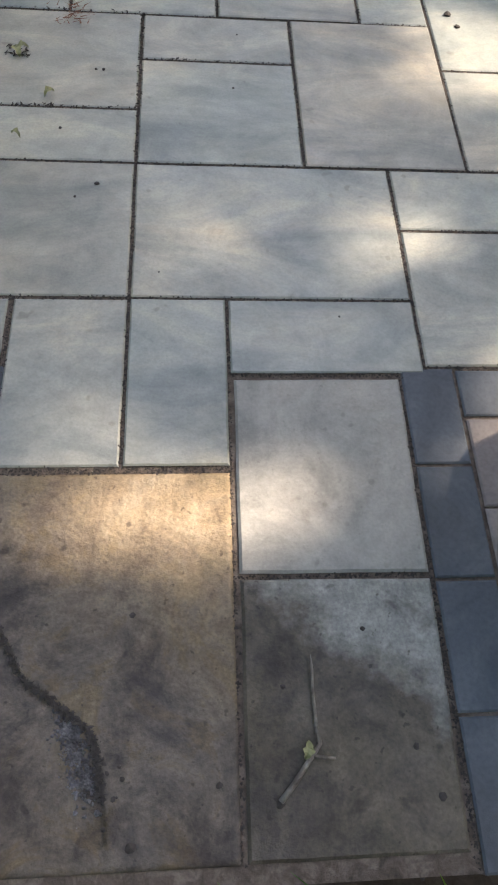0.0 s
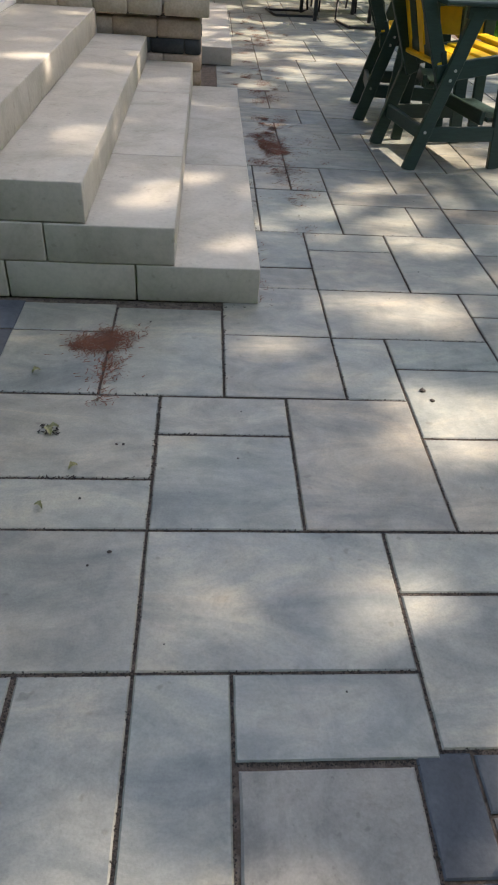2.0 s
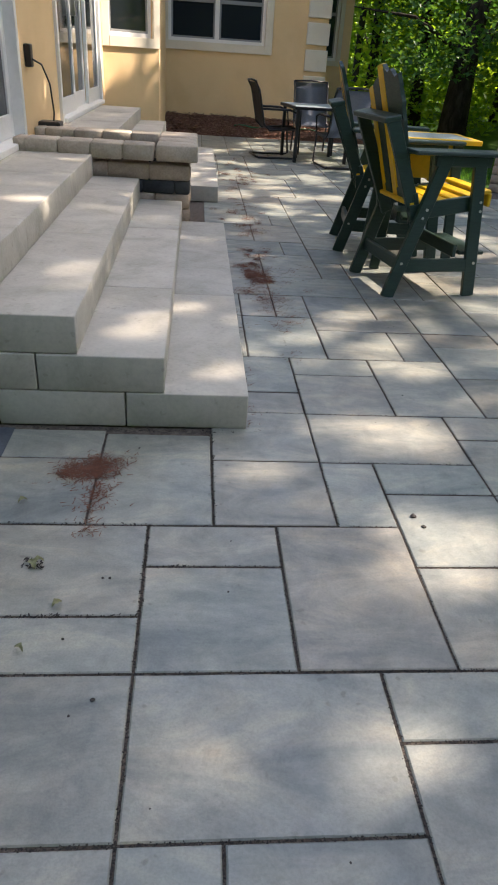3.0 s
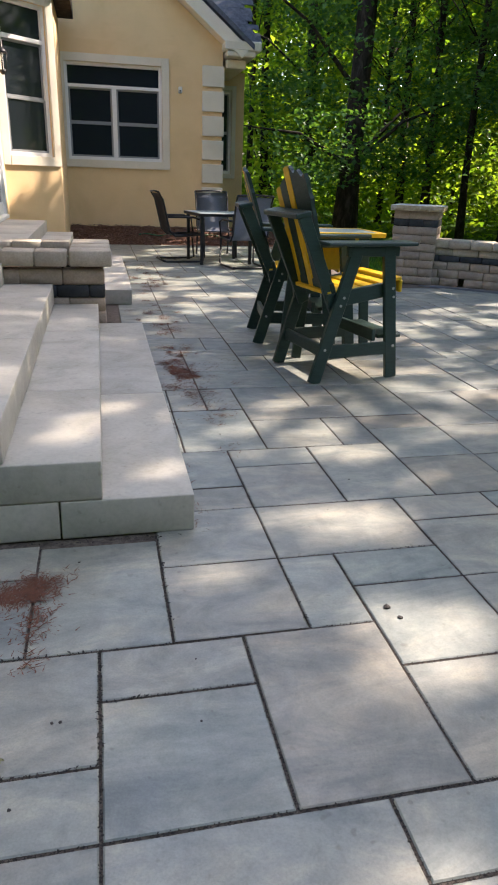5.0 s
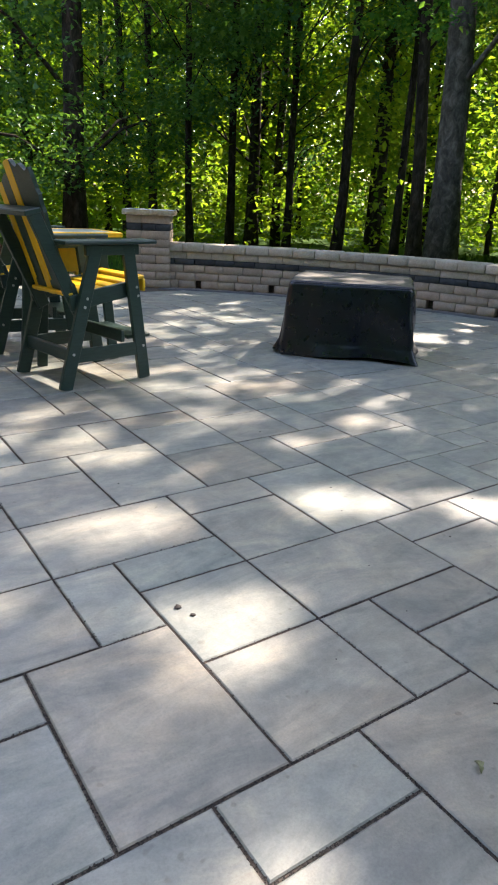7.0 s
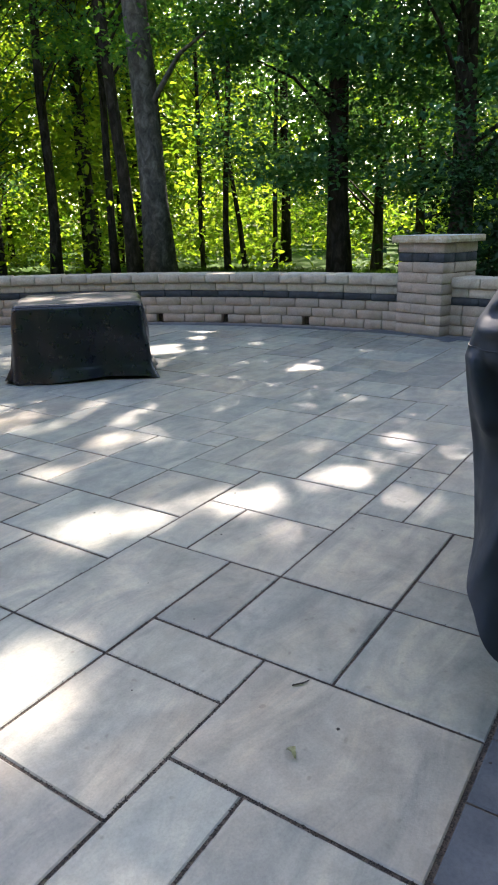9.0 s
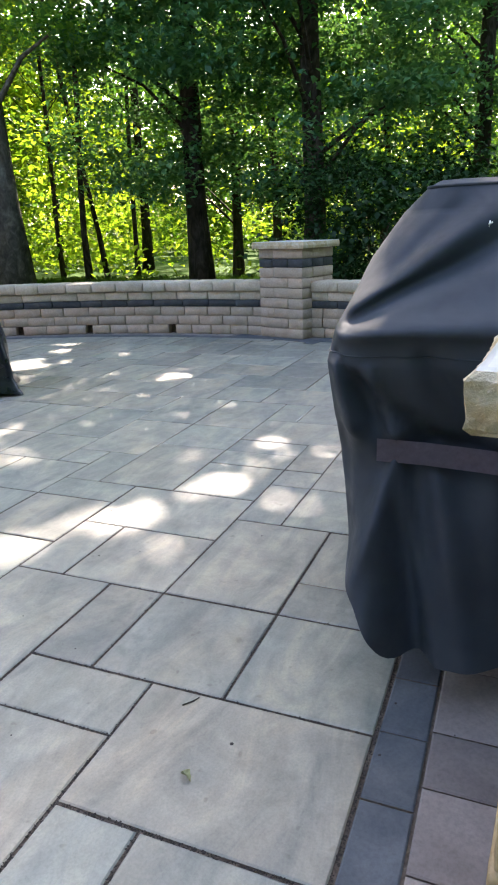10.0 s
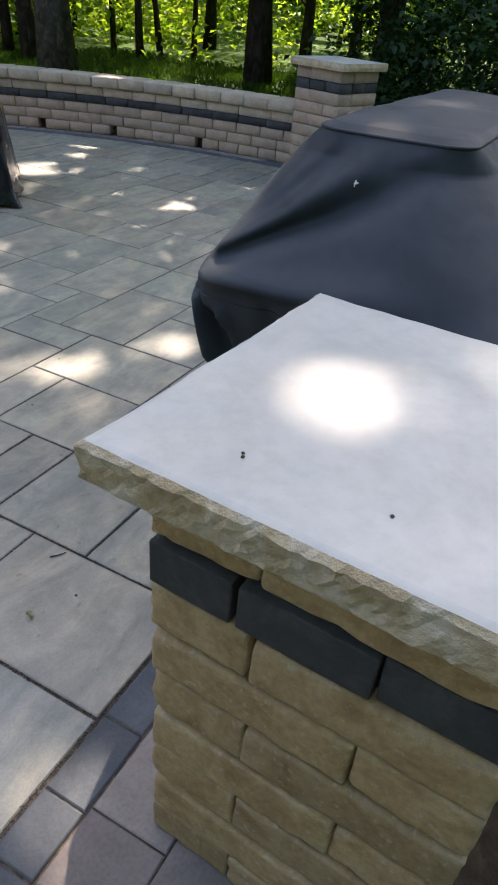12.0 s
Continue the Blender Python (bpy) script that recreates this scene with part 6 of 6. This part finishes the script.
scatter_needles("needle_litter", [(-0.26, 1.31, 0.05, 0.022, 1100), (-0.20, 1.33, 0.04, 0.03, 200), (-0.19, 1.1, 0.012, 0.1, 260), (0.55, 3.72, 0.055, 0.12, 2600), (0.58, 3.35, 0.05, 0.12, 500), (0.54, 4.25, 0.06, 0.2, 1300), (0.60, 5.2, 0.1, 0.3, 900), (0.50, 5.8, 0.1, 0.3, 600), (0.58, 7.4, 0.14, 0.4, 1000), (0.66, 8.2, 0.16, 0.4, 900), (0.62, 8.9, 0.2, 0.5, 900), (0.63, 2.95, 0.04, 0.25, 220), (0.345, 2.4, 0.01, 0.5, 180), (0.65, 3.9, 0.15, 0.6, 300)], "rust-brown pine needles gathered on the paving")


def chips(name, spots, label):
    rng = random.Random(len(spots) + 3)
    bm = bmesh.new()
    for x, y, rx, ry, n in spots:
        for _ in range(n):
            px, py, a, ln = x + rng.uniform(-rx, rx), y + rng.uniform(-ry, ry), rng.uniform(0, 6.28), rng.uniform(0.002, 0.008)
            q = [bm.verts.new((px + ln * math.cos(a + b) * k, py + ln * math.sin(a + b) * k, rng.uniform(0.0, 0.004))) for b, k in ((0, 1), (1.9, 0.4), (3.1, 1), (4.6, 0.5))]
            bm.faces.new(q)
    return tagged(part(name, bm, DARK_BIT), label, "litter", kind="stuff")


chips("bark_litter", [(-0.2, 0.603, 0.2, 0.006, 60), (-0.011, 0.8, 0.006, 0.2, 70), (-0.28, 1.0, 0.28, 0.006, 40), (-0.33, 0.81, 0.03, 0.025, 40), (0.1, 0.8, 0.1, 0.006, 20), (0.2, 1.3, 0.006, 0.28, 40), (-0.1, 1.61, 0.4, 0.012, 70), (0.36, 2.8, 0.012, 0.7, 80), (0.2, 1.6, 0.006, 0.05, 10), (0.0, 3.2, 0.01, 1.2, 50), (-0.33, 3.2, 0.01, 1.2, 40), (0.6, 1.2, 0.006, 0.2, 20), (0.6, 2.6, 0.01, 0.8, 70)], "dark bark chips caught along the joints")


def dry_leaf(x, y, size, rz, z=0.004):
    bm = bmesh.new()
    n = 8
    rows = []
    for i in range(n + 1):
        t = i / n
        w = size * 0.3 * math.sin(math.pi * min(1, t * 0.96 + 0.03)) * (1 + 0.3 * math.sin(i * 2.1))
        rows.append([bm.verts.new((size * (t - 0.5), s * w, 0.006 * abs(s) + 0.012 * math.sin(t * 3.1))) for s in (-1, 0, 1)])
    for r0, r1 in zip(rows, rows[1:]):
        for i in range(2):
            bm.faces.new((r0[i], r0[i + 1], r1[i + 1], r1[i]))
    ob = part("dry_leaf", bm, DRY_LEAF)
    ob.matrix_world = pose(x, y, z, 6, -4, rz)
    return tagged(ob, "small dry yellow-green leaf on the paving", "leaf", "fallen leaves")


for x, y, s, rz in ((-0.232, 0.64, 0.03, 40), (-0.33, 0.80, 0.04, 120), (-0.315, 0.815, 0.03, 10), (1.142, 0.183, 0.03, 70), (-0.297, 0.485, 0.025, 150), (0.296, -0.874, 0.028, 75), (-0.426, 1.113, 0.03, 30)):
    dry_leaf(x, y, s, rz)


def debris(x, y, size, seed):
    bm = bmesh.new()
    bmesh.ops.create_icosphere(bm, subdivisions=1, radius=size)
    for v in bm.verts:
        v.co = v.co + noise.noise_vector(v.co * 90 + Vector((seed, 0, 0))) * size * 0.5
        v.co.z = max(v.co.z * 0.45, -size * 0.2)
    ob = part("debris_crumb", bm, DARK_BIT)
    ob.matrix_world = pose(x, y, size * 0.2, 0, 0, seed * 50)
    return tagged(ob, "dark crumb of leaf litter on the paving", "litter", "litter crumbs")


rr = random.Random(9)
for i, (x, y, s) in enumerate(((0.866, 1.057, 0.012), (0.887, 1.001, 0.009), (-0.098, 0.337, 0.007), (-0.125, 0.75, 0.005), (-0.105, 0.75, 0.005), (0.031, -0.993, 0.008), (0.16, -0.918, 0.006), (0.501, -0.948, 0.007), (0.471, -0.876, 0.006), (0.021, -0.66, 0.006), (0.31, 2.52, 0.012), (0.252, -0.945, 0.009), (0.246, -0.938, 0.006), (1.27, 0.13, 0.005), (0.265, -0.781, 0.005))):
    debris(x, y, s, i)
for i in range(60):
    debris(rr.uniform(-0.5, 3.0), rr.uniform(-0.9, 3.2), rr.uniform(0.002, 0.005), 20 + i)
for i in range(26):
    debris(rr.gauss(-0.02, 0.012), rr.gauss(-0.89, 0.03), rr.uniform(0.002, 0.005), 120 + i)
for i in range(30):
    ob = debris(rr.uniform(-0.24, 0.55), rr.uniform(-1.075, -1.035), rr.uniform(0.003, 0.008), 160 + i)
    ob.location.z = -0.034

chips("crack_dirt", [((ax * (1 - k / 5) + bx * k / 5) - 0.002, ay * (1 - k / 5) + by * k / 5, 0.005, 0.005, 26) for (ax, ay), (bx, by) in zip(CRACK[1:], CRACK[2:]) for k in range(5)], "dark dirt packed into the old slab's crack")
# flakes in the spalled hollow beside the old slab's crack
bm = bmesh.new()
rng_s = random.Random(6)
for k in range(620):
    s, o = rng_s.gauss(0, 0.032), rng_s.gauss(0, 0.011)
    c0, s0 = math.cos(radians(22)), math.sin(radians(22))
    px, py = -0.058 + o * c0 - s * s0, -0.872 + o * s0 + s * c0
    r, a0 = rng_s.uniform(0.0012, 0.006), rng_s.uniform(0, 6.28)
    corners = [(px + r * rng_s.uniform(0.6, 1.2) * math.cos(a0 + j * 1.257), py + r * rng_s.uniform(0.6, 1.2) * math.sin(a0 + j * 1.257)) for j in range(5)]
    low = [bm.verts.new((qx, qy, -0.005)) for qx, qy in corners]
    tip = bm.verts.new((px, py, rng_s.uniform(-0.001, 0.0025)))
    for j in range(5):
        bm.faces.new((low[j], low[(j + 1) % 5], tip))
part("spall", bm, SPALL, paving, "flaking pale grey stone")

# fallen twig on the damp slab
tw = tagged(empty("fallen_twig", -0.008, 0.022), "forked grey dead twig on the damp flagstone", "twig")
bm = bmesh.new()
tube(bm, [(0.320, -0.756, 0.014), (0.321, -0.78, 0.012), (0.3195, -0.81, 0.010), (0.321, -0.858, 0.008), (0.325, -0.889, 0.008), (0.314, -0.903, 0.008), (0.301, -0.918, 0.008), (0.281, -0.943, 0.007), (0.259, -0.966, 0.006)], [0.001, 0.0022, 0.0026, 0.003, 0.0036, 0.0036, 0.004, 0.0044, 0.0046], 8)
part("stem", bm, TWIG, tw)
bm = bmesh.new()
tube(bm, [(0.312, -0.905, 0.008), (0.328, -0.908, 0.010), (0.347, -0.910, 0.012)], [0.0032, 0.0028, 0.0018], 6)
part("fork", bm, TWIG, tw)
bm = bmesh.new()
tube(bm, [(1.345, 0.295, 0.004), (1.365, 0.275, 0.006), (1.385, 0.268, 0.004)], [0.002, 0.0022, 0.0014], 6)
tagged(part("small_stick", bm, DARK_BIT), "small dark bent stick on the paving", "stick")

# grass tufts at the soil's edge
def grass(name, spots, height, label, broad=1.0, mat=LEAF):
    rng = random.Random(4)
    bm = bmesh.new()
    for x, y, sx, sy, n in spots:
        for _ in range(n):
            px, py = x + rng.uniform(-sx, sx), y + rng.uniform(-sy, sy)
            a, h = rng.uniform(0, 2 * math.pi), height * rng.uniform(0.4, 1.2)
            if broad > 1 and math.hypot(px - CX, py - CY) < R_WALL + 0.5:
                continue
            w, bend = broad * rng.uniform(0.0012, 0.003), rng.uniform(0.2, 0.9) * h
            c, s = math.cos(a), math.sin(a)
            p = [(px - s * w, py + c * w, -0.04), (px + s * w, py - c * w, -0.04), (px + c * bend * 0.4 + s * w, py + s * bend * 0.4 - c * w, h * 0.6 - 0.04), (px + c * bend, py + s * bend, h - 0.04), (px + c * bend * 0.4 - s * w, py + s * bend * 0.4 + c * w, h * 0.6 - 0.04)]
            bm.faces.new([bm.verts.new(q) for q in p])
    return tagged(part(name, bm, mat), label, "grass", kind="stuff")


grass("grass_tufts", [(-0.235, -1.075, 0.05, 0.012, 90), (0.2, -1.10, 0.35, 0.03, 60), (1.7, -1.25, 0.5, 0.15, 260)], 0.09, "thin green grass tufts in the soil")
grass("lawn_grass", [(5.7, 10.6, 2.0, 1.7, 5200)], 0.10, "mown green lawn beside the patio")
grass("woodland_grass", [(11.0, 6.6, 4.6, 5.0, 26000)], 0.13, "green grass behind the seat wall, its shade put into the colour", 2.6, GRASS_SHADE)


def joint_grit():
    """Crumbs of sand, bark and dirt lying in and beside the near joints."""
    rng = np.random.default_rng(14)
    lines = []
    for x0, y0, x1, y1 in ROW_A + ROW_B + ROW_C:
        lines += [(x0, y0, x1, y0), (x0, y0, x0, y1)]
    lines += [(-1.15, -2.0, 1, -2.0), (0.98, -5.1, 0.98, -1), (1, -3.0, 2.7, -3.0), (2.71, -5.2, 2.71, -0.9)]
    seg = np.array([(line_x(a), line_y(b), line_x(c), line_y(d)) for a, b, c, d in lines])
    length = np.hypot(seg[:, 2] - seg[:, 0], seg[:, 3] - seg[:, 1])
    pick = np.repeat(np.arange(len(seg)), (length * 560).astype(int))
    t = rng.random(len(pick))[:, None]
    p = seg[pick, :2] * (1 - t) + seg[pick, 2:] * t + rng.normal(0, 0.003, (len(pick), 2))
    r = rng.uniform(0.0007, 0.0032, len(pick))
    c = np.column_stack([p, rng.uniform(-0.006, -0.001, len(pick))])
    tet = np.array([[1, 1, -0.6], [-1, 1, -0.3], [-0.2, -1.1, -0.5], [0.1, 0.1, 1.0]])
    a = rng.uniform(0, 6.28, len(pick))
    ca, sa = np.cos(a)[:, None], np.sin(a)[:, None]
    v = np.stack([tet[None, :, 0] * ca - tet[None, :, 1] * sa, tet[None, :, 0] * sa + tet[None, :, 1] * ca, np.repeat(tet[None, :, 2], len(pick), 0) * 0.6], 2) * r[:, None, None] + c[:, None]
    k = np.arange(len(pick))[:, None] * 4
    f = np.concatenate([k + np.array([0, 1, 3]), k + np.array([1, 2, 3]), k + np.array([2, 0, 3])])
    tagged(mesh_np("joint_grit", v.reshape(-1, 3), f, DARK_BIT), "dark crumbs of dirt and bark along the paving joints", "grit", kind="stuff")


# weeds in the soil beside the pillar
rng = np.random.default_rng(3)
c = np.stack([rng.uniform(1.1, 2.4, 60), rng.uniform(-1.45, -1.12, 60), rng.uniform(0.0, 0.08, 60)], 1)
pts = np.repeat(c, 14, axis=0) + rng.normal(0, 0.03, (840, 3)) * np.array([1, 1, 0.5])
pts[:, 2] = np.maximum(pts[:, 2], -0.02)
v, f = leaves(pts, np.full(len(pts), 0.028), rng)
tagged(mesh_np("soil_weeds", v, f, LEAF), "small green weeds in the dark soil", "weeds", kind="stuff")
for i, (x, y) in enumerate(((0.891, -0.545), (0.898, -0.541), (0.886, -0.737))):
    ob = debris(x, y, 0.003, 90 + i)
    ob.location.z = 0.980
joint_grit()
lay_pavers()
lay_flagstones()
